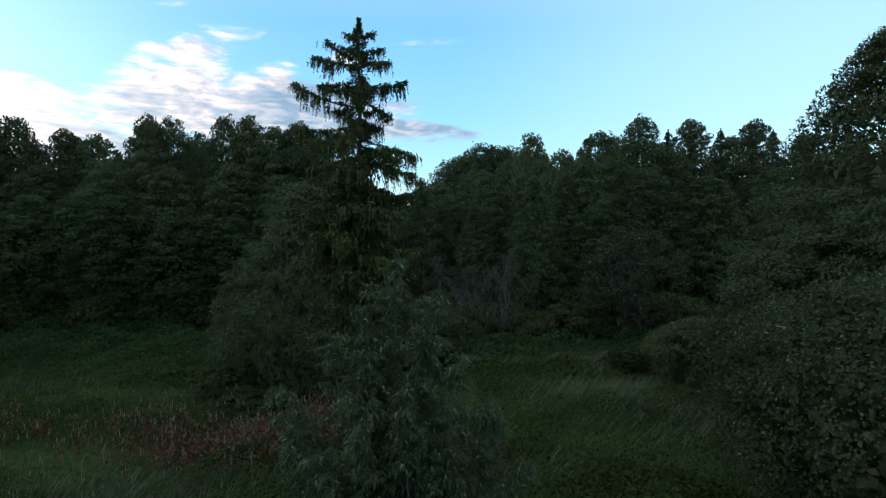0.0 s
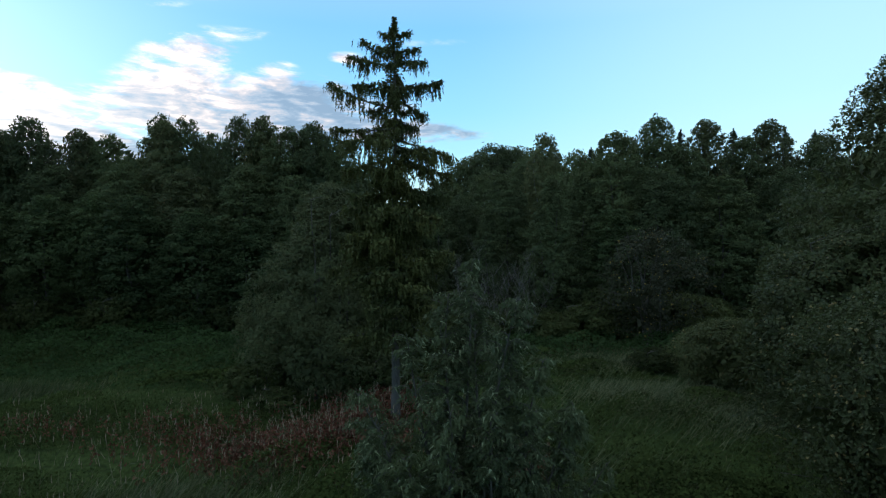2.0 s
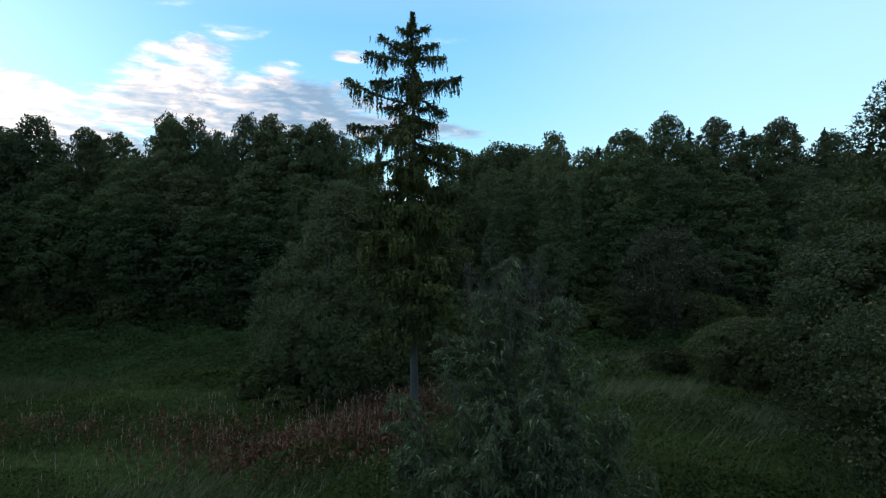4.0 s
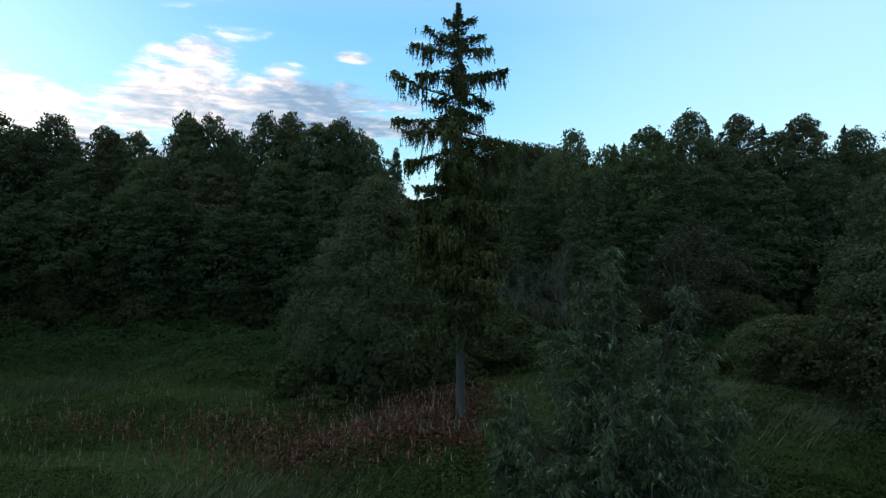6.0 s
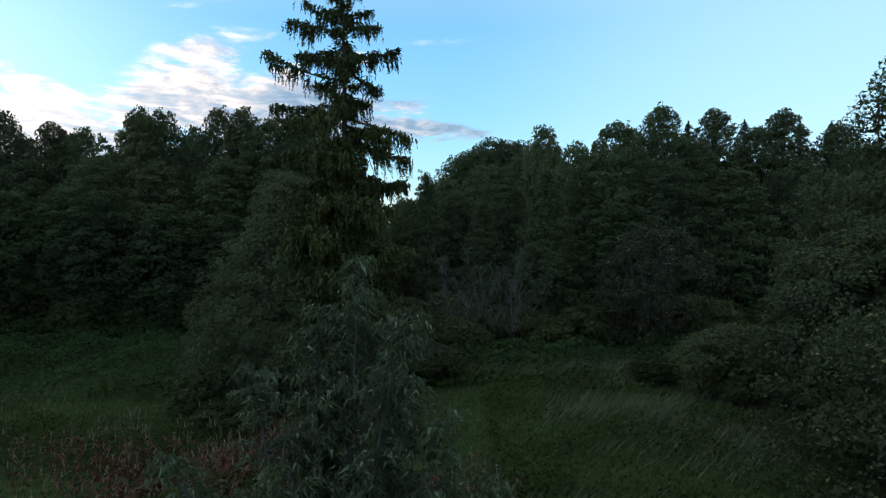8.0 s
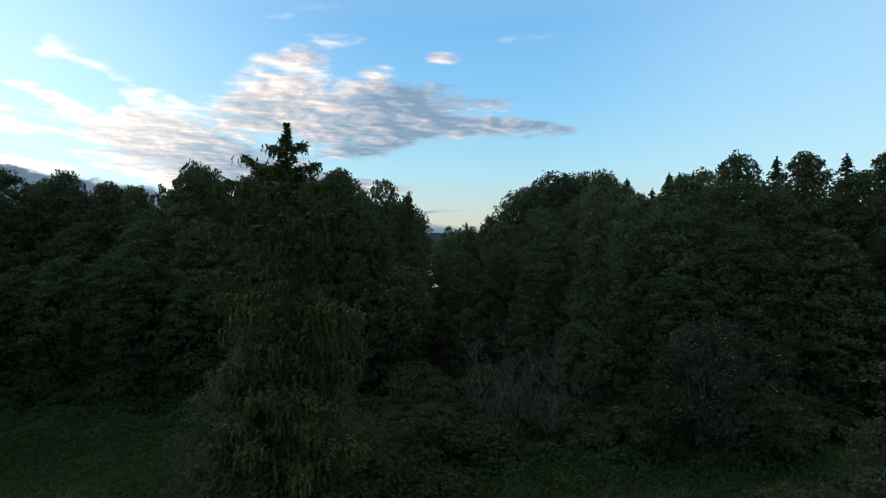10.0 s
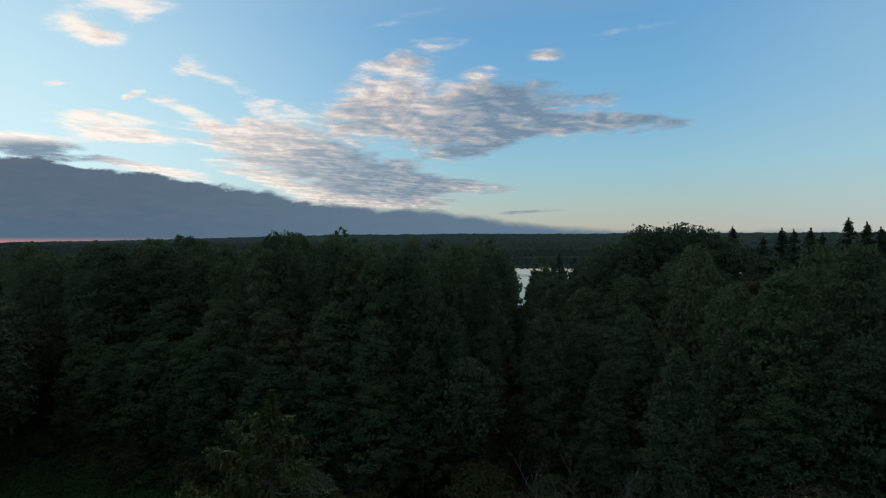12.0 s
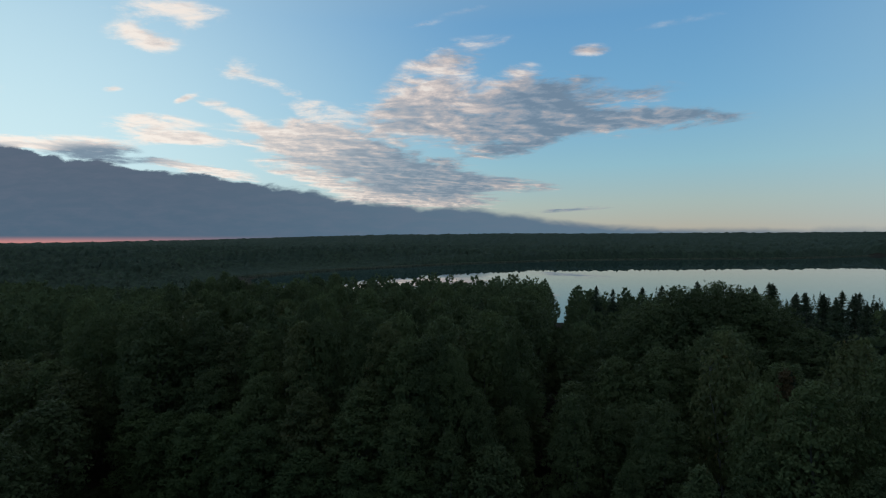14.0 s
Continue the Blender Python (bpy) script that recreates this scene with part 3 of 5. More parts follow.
def conifer(seed, height, radius, foot, count, needle, whorl=0.45, name="spruce"):
    """A spruce: straight stem, whorls of sagging boughs, hung with short sprays."""
    r = np.random.default_rng(seed)
    paths = [np.array([[0.02 * np.sin(3 * s), 0.02 * np.cos(4 * s), s * height - 0.15 * (s == 0), max(0.012, 0.0135 * height * (1 - s) ** 0.85)] for s in np.linspace(0, 1, 10)])]
    tips, ways, heights = [], [], []
    z = foot
    while z < height * 0.985:
        whorl_z, t = z, (height - z) / (height - foot)
        reach = radius * min(1.05, 0.012 + 1.5 * t ** 0.9) * (1 if t < 0.85 else 0.85)
        for k in range(r.integers(5, 8)):
            a, l = r.uniform(0, 2 * np.pi), reach * r.uniform(0.7, 1.12)
            z = whorl_z + r.uniform(-0.5, 0.5) * whorl * (0.4 + min(1.0, 6 * t))
            d = np.array([np.cos(a), np.sin(a), 0])
            n = max(3, int(l / 0.3))
            s = np.linspace(0.12, 1, n)[:, None]
            drop = (-0.38 * s + 0.26 * s ** 2) * l * (0.35 + 0.8 * t) + 0.18 * l * (1 - t) ** 2 * s
            p = d * s * l + np.column_stack([np.zeros((n, 2)), z + drop[:, 0]])
            tips.append(p)
            ways.append(np.repeat(d[None], n, 0))
            heights.append(np.full(n, l) * (1.0 - 0.6 * s[:, 0]))
        z = whorl_z + whorl * r.uniform(0.7, 1.3) * (0.55 + 0.45 * t)
    p, w, l = np.concatenate(tips), np.concatenate(ways), np.concatenate(heights)
    odds = 1 + 2.2 * (p[:, 2] / height) ** 2
    pick = r.choice(len(p), count, p=odds / odds.sum())
    side = np.cross(w[pick], [0, 0, 1.0]) * r.choice([-1, 1], count)[:, None]
    spread = r.random(count)[:, None] * np.minimum(0.32 * l[pick][:, None] + 0.05, 0.5)
    along = w[pick] * 0.8 + side * 0.7 + unit(r, count) * 0.35 + [0, 0, -0.45]
    at = p[pick] + side * spread + w[pick] * spread * 0.4 + [0, 0, -0.06] + unit(r, count) * 0.06
    size = needle * r.uniform(0.7, 1.4, count)
    n = count // 12  # short growth close to the stem
    z = height * (1 - 0.55 * r.random(n) ** 1.3)
    a = r.uniform(0, 6.283, n)
    out = np.stack([np.cos(a), np.sin(a), np.full(n, -0.25)], 1)
    inner = out * (radius * 0.26 * ((height - z) / height) ** 0.9 * r.random(n) + 0.02)[:, None] + np.column_stack([np.zeros((n, 2)), z])
    fill = slivers(inner, out + [0, 0, 0.9], unit(r, n), np.full(n, needle * 0.26), np.full(n, needle * 0.16))
    v, q = slivers(at, along, unit(r, count) + side * 0.5 + [0, 0, 0.25], size * (0.22 + 0.3 * np.minimum(l[pick], 2.2)), size * (0.10 + 0.15 * np.minimum(l[pick], 2.2)))
    return [tubes(paths, 7)], (np.concatenate([v, fill[0]]), np.concatenate([q, fill[1] + len(v)]))


def plant(name, wood, leaves, bark, foliage, label, category, group="", where=None):
    """A thing of stem and crown under an empty at its foot."""
    root = tagged(new(name), label, category, group)
    root.empty_display_size = 0.3
    for limb in wood:
        part("trunk" if len(wood) == 1 else "stem", make_mesh(name + "_wood", *limb, bark, True), root)
    if leaves is not None:
        part("crown", make_mesh(name + "_leaves", *leaves, foliage), root)
    if where is not None:
        root.matrix_basis = where
    return root


def stand_at(x, y, turn=0.0, sx=1.0, sz=1.0, sink=0.05):
    return pose(x, y, float(land(x, y)) - sink, 0, 0, turn) @ Matrix.Diagonal((sx, sx, sz, 1))


# ---- the forest beyond the meadow ----
def in_ride(x, y):
    """The narrow cutting that runs from the meadow to the lake."""
    line = -4.4 - (np.asarray(y, float) - 60) * 0.215
    return np.abs(x - line) < 2.8 + (np.asarray(y) - 60) * 0.006


def low_side(x, y):
    """The strip left of the cutting where the trees stay low, so that the sky shows through a notch."""
    return (x > -4.9 - (y - 1.6) * 0.142) & (x < -3.0 - (y - 60) * 0.05)


def grow_forest():
    kinds, plain = [], []
    for k, (h, rad, shape, mat, bark) in enumerate([
            (20, 4.3, "oval", FOREST_LEAVES, DARK_BARK), (20, 4.8, "oval", FOREST_LEAVES, DARK_BARK), (20, 4.6, "cone", FOREST_LEAVES, DARK_BARK),
            (20, 5.6, "round", FOREST_LEAVES, PALE_BARK), (20, 4.4, "oval", BIRCH_LEAVES, PALE_BARK), (20, 5.0, "oval", FOREST_LEAVES, DARK_BARK), (20, 4.8, "oval", FRESH_LEAVES, DARK_BARK)]):
        fine_clumps, lump = (700, 0.105) if shape == "round" else (420, 0.15)
        wood, leaves = broadleaf(100 + k, h, rad, 0.235, 15500, fine_clumps, 0.05, shape, 1, 0.25, lump=lump, core=0, shape=slivers, narrow=0.85, mass=0.78, flatten=0.65, dense=2400)
        kinds.append(plant("forest_tree", wood, leaves, bark, mat, "tall dark green broadleaved tree in the forest edge", "tree", "forest trees"))
        wood, leaves = broadleaf(120 + k, h, rad, 0.39, 3300, 240, 0.34, shape, 1, 0.25, lump=0.17, core=0, shape=slivers, narrow=0.85, mass=0.80, flatten=0.7, dense=900)
        plain.append(plant("forest_tree", wood, leaves, bark, mat, "dark green broadleaved tree inside the forest", "tree", "forest trees"))
    spruces = []
    for k in range(2):
        wood, leaves = conifer(140 + k, 20, 3.0, 3.0, 7200, 0.68, 0.3)
        spruces.append(plant("forest_spruce", wood, leaves, DARK_BARK, FOREST_CONIFER, "tall dark pointed spruce in the forest", "spruce", "forest spruces"))
    wood, leaves = broadleaf(131, 20, 4.0, 0.3, 9000, 220, 0.06, "cone", 1, 0.25, lump=0.18, shape=slivers, narrow=0.8, mass=0.75, flatten=0.55)
    rusty = plant("forest_tree", wood, leaves, DARK_BARK, RUST_LEAVES, "forest tree with rust-coloured autumn leaves", "tree", "forest trees")

    # trees that stand out: plan, height of the top, half width, kind
    named = [
        (-56.5, 60, 22.8, 4.4, 5), (-61.5, 64, 22.0, 4.2, 1), (-66.5, 61, 21.4, 4.4, 3), (-60.0, 70.5, 22.6, 4.4, 0), (-54.5, 66.5, 22.4, 4.0, 4), (-67.0, 69, 22.0, 4.2, 5),
        (-51, 58, 22.6, 4.4, 0), (-46.5, 61, 22.6, 4.2, 1), (-41.2, 61, 21.2, 3.4, 4), (-37.9, 61, 20.8, 3.0, 0), (-31.9, 61, 22.0, 3.6, 4), (-29.8, 61.6, 22.7, 3.4, 5),
        (-24.1, 62, 23.2, 3.2, 1), (-21.0, 61, 22.9, 3.4, 4), (-18.2, 60, 21.7, 3.4, 0), (-15.8, 61, 22.4, 3.6, 5), (-13.9, 61, 21.2, 3.0, 3), (-11.4, 62, 16.8, 2.6, 1),
        (-43.5, 53, 12.6, 3.4, 1), (-38.5, 52.5, 13.4, 3.6, 2), (-34.4, 53, 13.6, 3.0, 0), (-30.1, 52, 13.3, 3.8, 3), (-24.4, 52, 12.2, 3.6, 2), (-19.6, 53, 11.6, 3.4, 5),
        (-15.2, 54, 11.0, 3.4, 1), (-48.5, 54, 12.0, 3.6, 5), (-27.2, 56, 16.5, 3.4, 4), (-21.6, 57, 17.0, 3.6, 0), (-16.6, 57, 16.0, 3.2, 1), (-34, 57, 17.0, 3.6, 5), (-41, 57, 16.8, 3.6, 0),
        (-12.2, 57, 14.0, 3.0, 2),
        (21.5, 61.8, 22.9, 4.0, 1), (16.3, 59.9, 20.9, 3.8, 0), (28.5, 65.7, 23.4, 3.8, 4), (37.5, 68.2, 23.9, 4.2, 4), (33.0, 66, 21.6, 3.8, 0), (42.0, 66, 21.8, 4.2, 1),
        (25.0, 62, 19.6, 3.6, 5), (12.6, 59, 16.4, 3.4, 2), (8.6, 53.8, 15.5, 3.3, 2), (3.2, 59.1, 13.1, 2.6, 2), (-2.6, 64.8, 16.6, 3.2, 2), (0.6, 68, 15.0, 3.0, 5), (5.4, 64, 17.0, 3.4, 0),
        (20.0, 56, 16.5, 3.8, 5), (27, 58, 16.0, 3.8, 0), (34, 59, 17.0, 4.0, 3), (41, 58, 17.0, 4.2, 5), (48, 60, 20.0, 4.4, 1), (55, 62, 21.5, 4.6, 0), (62, 62, 22.0, 4.8, 3), (15, 54.5, 12.5, 3.6, 1),
        (6.0, 91, 25.5, 6.6, 3), (10.8, 96, 25.9, 7.2, 3), (16.2, 98, 24.0, 6.2, 3), (1.6, 91, 23.2, 5.8, 3), (8.4, 92, 25.2, 6.0, 3), (13.6, 95, 25.0, 6.0, 3), (3.8, 88, 23.4, 5.4, 3), (-1.8, 94, 19.4, 4.6, 5), (20.0, 86, 21.4, 5.0, 0), (11, 80, 22.0, 5.4, 3),
        (4.5, 78, 19.4, 4.6, 5), (-4.6, 104, 19.6, 3.6, 2), (16, 76, 19.0, 4.6, 1), (-9.4, 67, 14.0, 2.6, 0), (-10.9, 71.6, 20.9, 2.2, 2), (-15.0, 75, 22.6, 3.6, 1), (-15.4, 84, 21.0, 4.2, 5), (-18.6, 102, 21.6, 4.6, 3),
        (-25.0, 130, 21.5, 4.6, 3), (-22.0, 118, 21.6, 4.6, 1), (-28.6, 144, 20.6, 4.8, 3), (-32.5, 158, 19.0, 4.6, 5),
    ]
    pointed = [(30.8, 78, 24.9, 3.8), (17.6, 101.4, 25.4, 3.8), (22.0, 104.2, 24.0, 3.6), (22.0, 91.7, 24.9, 3.8), (22.8, 89.3, 24.7, 3.4), (25.6, 93.8, 24.9, 3.8),
               (25.9, 89.9, 24.3, 3.4), (28.5, 89.9, 26.0, 3.6), (30.5, 90.5, 25.5, 3.6), (32.0, 91.0, 24.9, 3.6), (14.2, 123.3, 22.0, 3.6), (15.3, 123.8, 22.3, 3.6), (17.1, 124.7, 23.5, 3.6), (23.9, 127.8, 22.2, 3.6),
               (34.4, 79, 25.0, 3.6), (38.0, 78, 25.0, 3.8), (43.2, 80, 25.4, 3.8), 
               (47.5, 82, 25.6, 3.8), (53.0, 84, 26.0, 4.0), (16.0, 70, 19.4, 3.0), (-15.0, 152, 20.6, 3.4), (-11.4, 154, 19.8, 3.2), (-18.2, 150, 14.5, 3.2),
               (-5.7, 166.9, 19.4, 4.4), (-1.0, 169.1, 19.9, 4.4), (3.2, 171.2, 18.8, 4.6), (7.5, 173.2, 21.0, 4.8), (11.5, 175.0, 19.4, 4.4), (16.3, 177.2, 16.6, 4.2), (18.7, 178.4, 17.6, 4.2),
               (21.0, 179.4, 19.4, 4.6), (24.7, 181.1, 20.6, 4.8), (30.5, 183.8, 16.9, 4.2), (33.2, 185.0, 17.9, 4.2), (37.3, 186.9, 17.3, 4.4), (38.0, 167.4, 19.9, 4.6), (41.8, 169.2, 19.5, 4.6),
               (45.4, 170.8, 17.3, 4.4), (50.0, 172.9, 19.3, 4.6), (54.7, 175.1, 19.9, 4.8)]
    taken = []

    def plant_copy(source, x, y, top, half, tall, wide):
        ground = float(land(x, y))
        m = pose(x, y, ground - 0.05, 0, 0, rng.uniform(0, 360)) @ Matrix.Diagonal((half / wide, half / wide, (top - ground) / tall, 1))
        copy_thing(source, m)
        taken.append((x, y, half))

    for x, y, top, half, k in named:
        k = 6 if y < 55 and top < 14 else k
        plant_copy(kinds[k] if y < 72 or 75 < y < 100 else plain[k], x, y, top + (0.65 if x < -28 else 0.3), half * 1.06, 19.6, (4.3, 4.8, 4.6, 5.6, 4.4, 5.0, 4.8)[k])
    for k, (x, y, top, half) in enumerate(pointed):
        plant_copy(spruces[k % 2], x, y, top, half * 1.12, 20, 3.0)
    plant_copy(rusty, 15.6, 70.0, 20.2, 3.2, 20, 4.0)
    # the ranks behind them
    r = np.random.default_rng(21)
    for y in np.arange(60, 112, 5.2):
        for x in np.arange(-72 - (y - 60) * 0.5, 64 + (y - 60) * 0.3, 5.8):
            px, py = x + r.uniform(-1.8, 1.8), y + r.uniform(-1.8, 1.8)
            if in_ride(px, py) or any((px - a) ** 2 + (py - b) ** 2 < (0.62 * c + 1.9) ** 2 for a, b, c in taken):
                continue
            top = r.uniform(21.2, 24.2) + 0.6 * waves(px, py, 30.0) - (r.uniform(4, 8) if -6.0 - (py - 60) * 0.215 < px < 6 else r.uniform(0.2, 3) if px > 5 else 0)
            top -= r.uniform(-0.6, 1.8) * (py > 68)
            if low_side(px, py):
                top = min(top, 7.6 + 0.092 * py)
            elif px < -28:
                top += 0.5
            if len(taken) > 276:
                break
            if px > 24 and py > 76 and r.random() < 0.45:
                plant_copy(spruces[r.integers(2)], px, py, top + 1.6, r.uniform(4.4, 5.2), 20, 3.0)
            else:
                k = int(r.choice([0, 1, 3, 4, 5, 5, 0]))
                plant_copy(plain[k], px, py, top, r.uniform(2.7, 3.6), 19.6, (4.3, 4.8, 4.6, 5.6, 4.4, 5.0, 4.8)[k])
    for y in np.arange(24, 62, 5.4):
        for x in np.arange(-96, -26, 6.4):
            px, py = x + r.uniform(-1.8, 1.8), y + r.uniform(-1.8, 1.8)
            if px < -0.8 * py - 12.5 and not any((px - a) ** 2 + (py - b) ** 2 < 16 for a, b, c in taken):
                k = int(r.integers(6))
                plant_copy(plain[k], px, py, r.uniform(12, 18), r.uniform(3.0, 4.2), 20, (4.3, 4.8, 4.6, 5.6, 4.4, 5.0, 4.8)[k])
    for source in (*kinds, *plain, *spruces, rusty):
        for o in (*source.children_recursive, source):
            bpy.data.objects.remove(o)
    return taken


grown = grow_forest()


def grow_far_woods():
    """The woods further off, towards the lake: countless crowns, one thing."""
    r = np.random.default_rng(31)
    spots = []
    for y in np.arange(66, 330, 6.0):
        for x in np.arange(-90 - 1.05 * y, 95 + 0.55 * y, 6.4):
            spots.append((x + r.uniform(-2.2, 2.2), y + r.uniform(-2.2, 2.2)))
    spots = np.array(spots)
    shore = shore_distance(spots[:, 0], spots[:, 1])
    keep = (shore > 9) & (np.hypot(spots[:, 0], spots[:, 1]) < 400)
    near = np.array([(a, b) for a, b, _ in grown])
    spots = spots[keep]
    gap = np.min((spots[:, None, 0] - near[None, :, 0]) ** 2 + (spots[:, None, 1] - near[None, :, 1]) ** 2, axis=1)
    spots = spots[gap > 22]
    from_shore = shore_distance(spots[:, 0], spots[:, 1])
    for kind, material in (("broad", HAZED_FAR_LEAVES), ("pointed", FOREST_CONIFER)):
        verts, quads, count = [], [], 0
        for (x, y), edge in zip(spots, from_shore):
            conifers = 0.06 if x < 8 else 0.8 if y > 118 else 0.2
            key = math.sin(x * 12.9898 + y * 78.233) * 43758.5453
            is_cone = (key - math.floor(key)) < conifers and not in_ride(x, y)
            if is_cone != (kind == "pointed"):
                continue
            base = float(land(x, y))
            far = math.hypot(x, y)
            n = int(np.interp(far, [70, 130, 250, 400], [560, 420, 240, 120]) * (1.15 if kind == "pointed" else 1.0))
            size = float(np.interp(far, [70, 130, 250, 400], [0.72, 0.85, 1.15, 1.6]))
            if kind == "broad":
                tall, half = r.uniform(17.5, 22.0) - 2.5 * (y > 190 and x > -30) - 3.5 * (x > 8 and y > 118), r.uniform(2.7, 3.7)
                ride = -6.0 - (y - 60) * 0.215
                if -95 < x < ride and 88 < y < 215:
                    tall = r.uniform(20.6, 25.0)
                elif ride < x < 4 and y < 148:
                    tall -= 4.0
                elif x < -95 and y > 150:
                    tall -= 4.0
                if low_side(x, y) and y < 170:
                    tall = min(tall, 7.6 + 0.092 * y - base)
                tall -= (5.5 if x > -30 else 2.0) * float(smooth(100, 12, edge)) + 7.0 * float(smooth(-50, -110, x) * smooth(230, 60, edge))
                if in_ride(x, y):
                    if y > 240:
                        continue
                    tall, half = r.uniform(4.5, 7.5) * float(np.interp(y, [60, 120, 185, 240], [1.0, 0.8, 0.42, 0.2])), r.uniform(1.8, 2.6)
                level, a = 1 - r.random(n) ** 0.75, r.uniform(0, 6.283, n)
                lobe = 1 + 0.16 * np.sin(3 * a + 9 * level + x) + 0.12 * np.sin(5 * a - 6 * level + y)
                w = half * 1.12 * np.clip(1 - level ** 1.7, 0, 1) ** 0.62 * lobe * r.uniform(0.78, 1.05, n)
                out = np.stack([np.cos(a), np.sin(a), 0.25 + 0.9 * level], 1)
                at = out * w[:, None] * [1, 1, 0] + np.column_stack([np.full(n, x), np.full(n, y), base + tall * (0.36 + 0.64 * level)])
                at += r.normal(size=(n, 3)) * 0.16
                v, q = slivers(at, out + unit(r, n) * 0.7, out + unit(r, n) * 0.35, np.full(n, size), np.full(n, size * 0.85))
            else:
                tall, half = r.uniform(14.5, 20.5) - 1.0 * (y > 200), r.uniform(3.4, 4.4)
                level = 1 - np.sqrt(r.random(n))
                level = np.where(r.random(n) < 0.3, r.uniform(0.7, 1.0, n), level)
                a = r.uniform(0, 6.283, n)
                tier = 0.9 + 0.1 * np.abs(np.modf(level * 13 + x)[0] * 2 - 1)
                w = half * 1.1 * (1 - level) ** 0.98 * tier * r.uniform(0.1, 1.0, n) ** 0.5 + 0.03
                out = np.stack([np.cos(a), np.sin(a), np.zeros(n)], 1)
                at = out * w[:, None] + np.column_stack([np.full(n, x), np.full(n, y), base + 1.0 + (tall - 1.0) * level - 0.22 * w])
                v, q = slivers(at, out + [0, 0, -0.45] + unit(r, n) * 0.3, unit(r, n), size * (0.4 + 0.6 * (1 - level)), size * (0.25 + 0.45 * (1 - level)))
            verts.append(v)
            quads.append(q + count)
            count += len(v)
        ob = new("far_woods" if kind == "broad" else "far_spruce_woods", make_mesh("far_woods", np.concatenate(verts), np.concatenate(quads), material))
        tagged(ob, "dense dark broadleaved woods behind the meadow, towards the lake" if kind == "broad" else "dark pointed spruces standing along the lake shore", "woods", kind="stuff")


grow_far_woods()


def make_distant_canopy():
    """The unbroken forest from a few hundred metres out to the hills on the horizon."""
    radii = np.concatenate([np.geomspace(150, 380, 14), np.geomspace(386, 1500, 120), np.geomspace(1510, 4850, 60)])
    angles = np.radians(np.concatenate([np.linspace(-92, 62, 660), np.linspace(63, 267, 50)]))
    x, y, quads = polar_sheet(radii, angles)
    r = np.random.default_rng(5)
    far = np.hypot(x, y)
    jitter = r.normal(size=len(x))
    shore = shore_distance(x, y)
    rise = smooth(4, 20, shore)
    front = (np.abs(np.arctan2(x, y)) < 1.9) & (y > 0)
    begin = np.where(front, smooth(350, 400, far), smooth(160, 185, far))
    bumps = 14.5 + 2.2 * waves(x, y, 9.0, 2.0) + 1.6 * waves(x, y, 23.0, 5.0) + 2.0 * jitter + 2.5 * waves(x, y, 160.0, 1.0)
    # young growth on the near shore, marsh round the western end of the lake
    bumps = bumps * (1 - 0.85 * np.maximum(smooth(640, 470, far) * smooth(230, 60, shore), smooth(1150, 800, far) * smooth(110, 25, shore)))
    z = land(x, y) + bumps * rise * begin - 1.5 * (1 - rise * begin)
    bad = (rise * begin <= 0.0)
    keep = ~bad[quads].all(axis=1)
    mesh = make_mesh("distant_forest", np.stack([x, y, z], 1), quads[keep], CANOPY)
    tagged(new("distant_forest", mesh), "endless dark forest canopy reaching to the horizon hills", "forest", kind="stuff")


make_distant_canopy()


def make_reeds():
    """The pale belt of reeds along the far shore."""
    verts, quads = [], []
    pts = LAKE_SHORE[:9]
    r = np.random.default_rng(9)
    at = []
    for (ax, ay), (bx, by) in zip(pts, pts[1:]):
        n = int(math.hypot(bx - ax, by - ay) * 8)
        s, off = r.random(n), r.uniform(-3, 24, n)
        dx, dy = bx - ax, by - ay
        d = math.hypot(dx, dy)
        at.append(np.stack([ax + s * dx - dy / d * off, ay + s * dy + dx / d * off, np.full(n, LAKE_LEVEL + 0.8)], 1))
    at = np.concatenate(at)
    n = len(at)
    v, q = diamonds(at, unit(r, n) * 0.2 + [0, 0, 1.0], unit(r, n), np.full(n, 3.0), np.full(n, 2.6))
    tagged(new("reed_belt", make_mesh("reed_belt", v, q, REEDS)), "pale dry reeds along the far lake shore", "reeds", kind="stuff")


make_reeds()


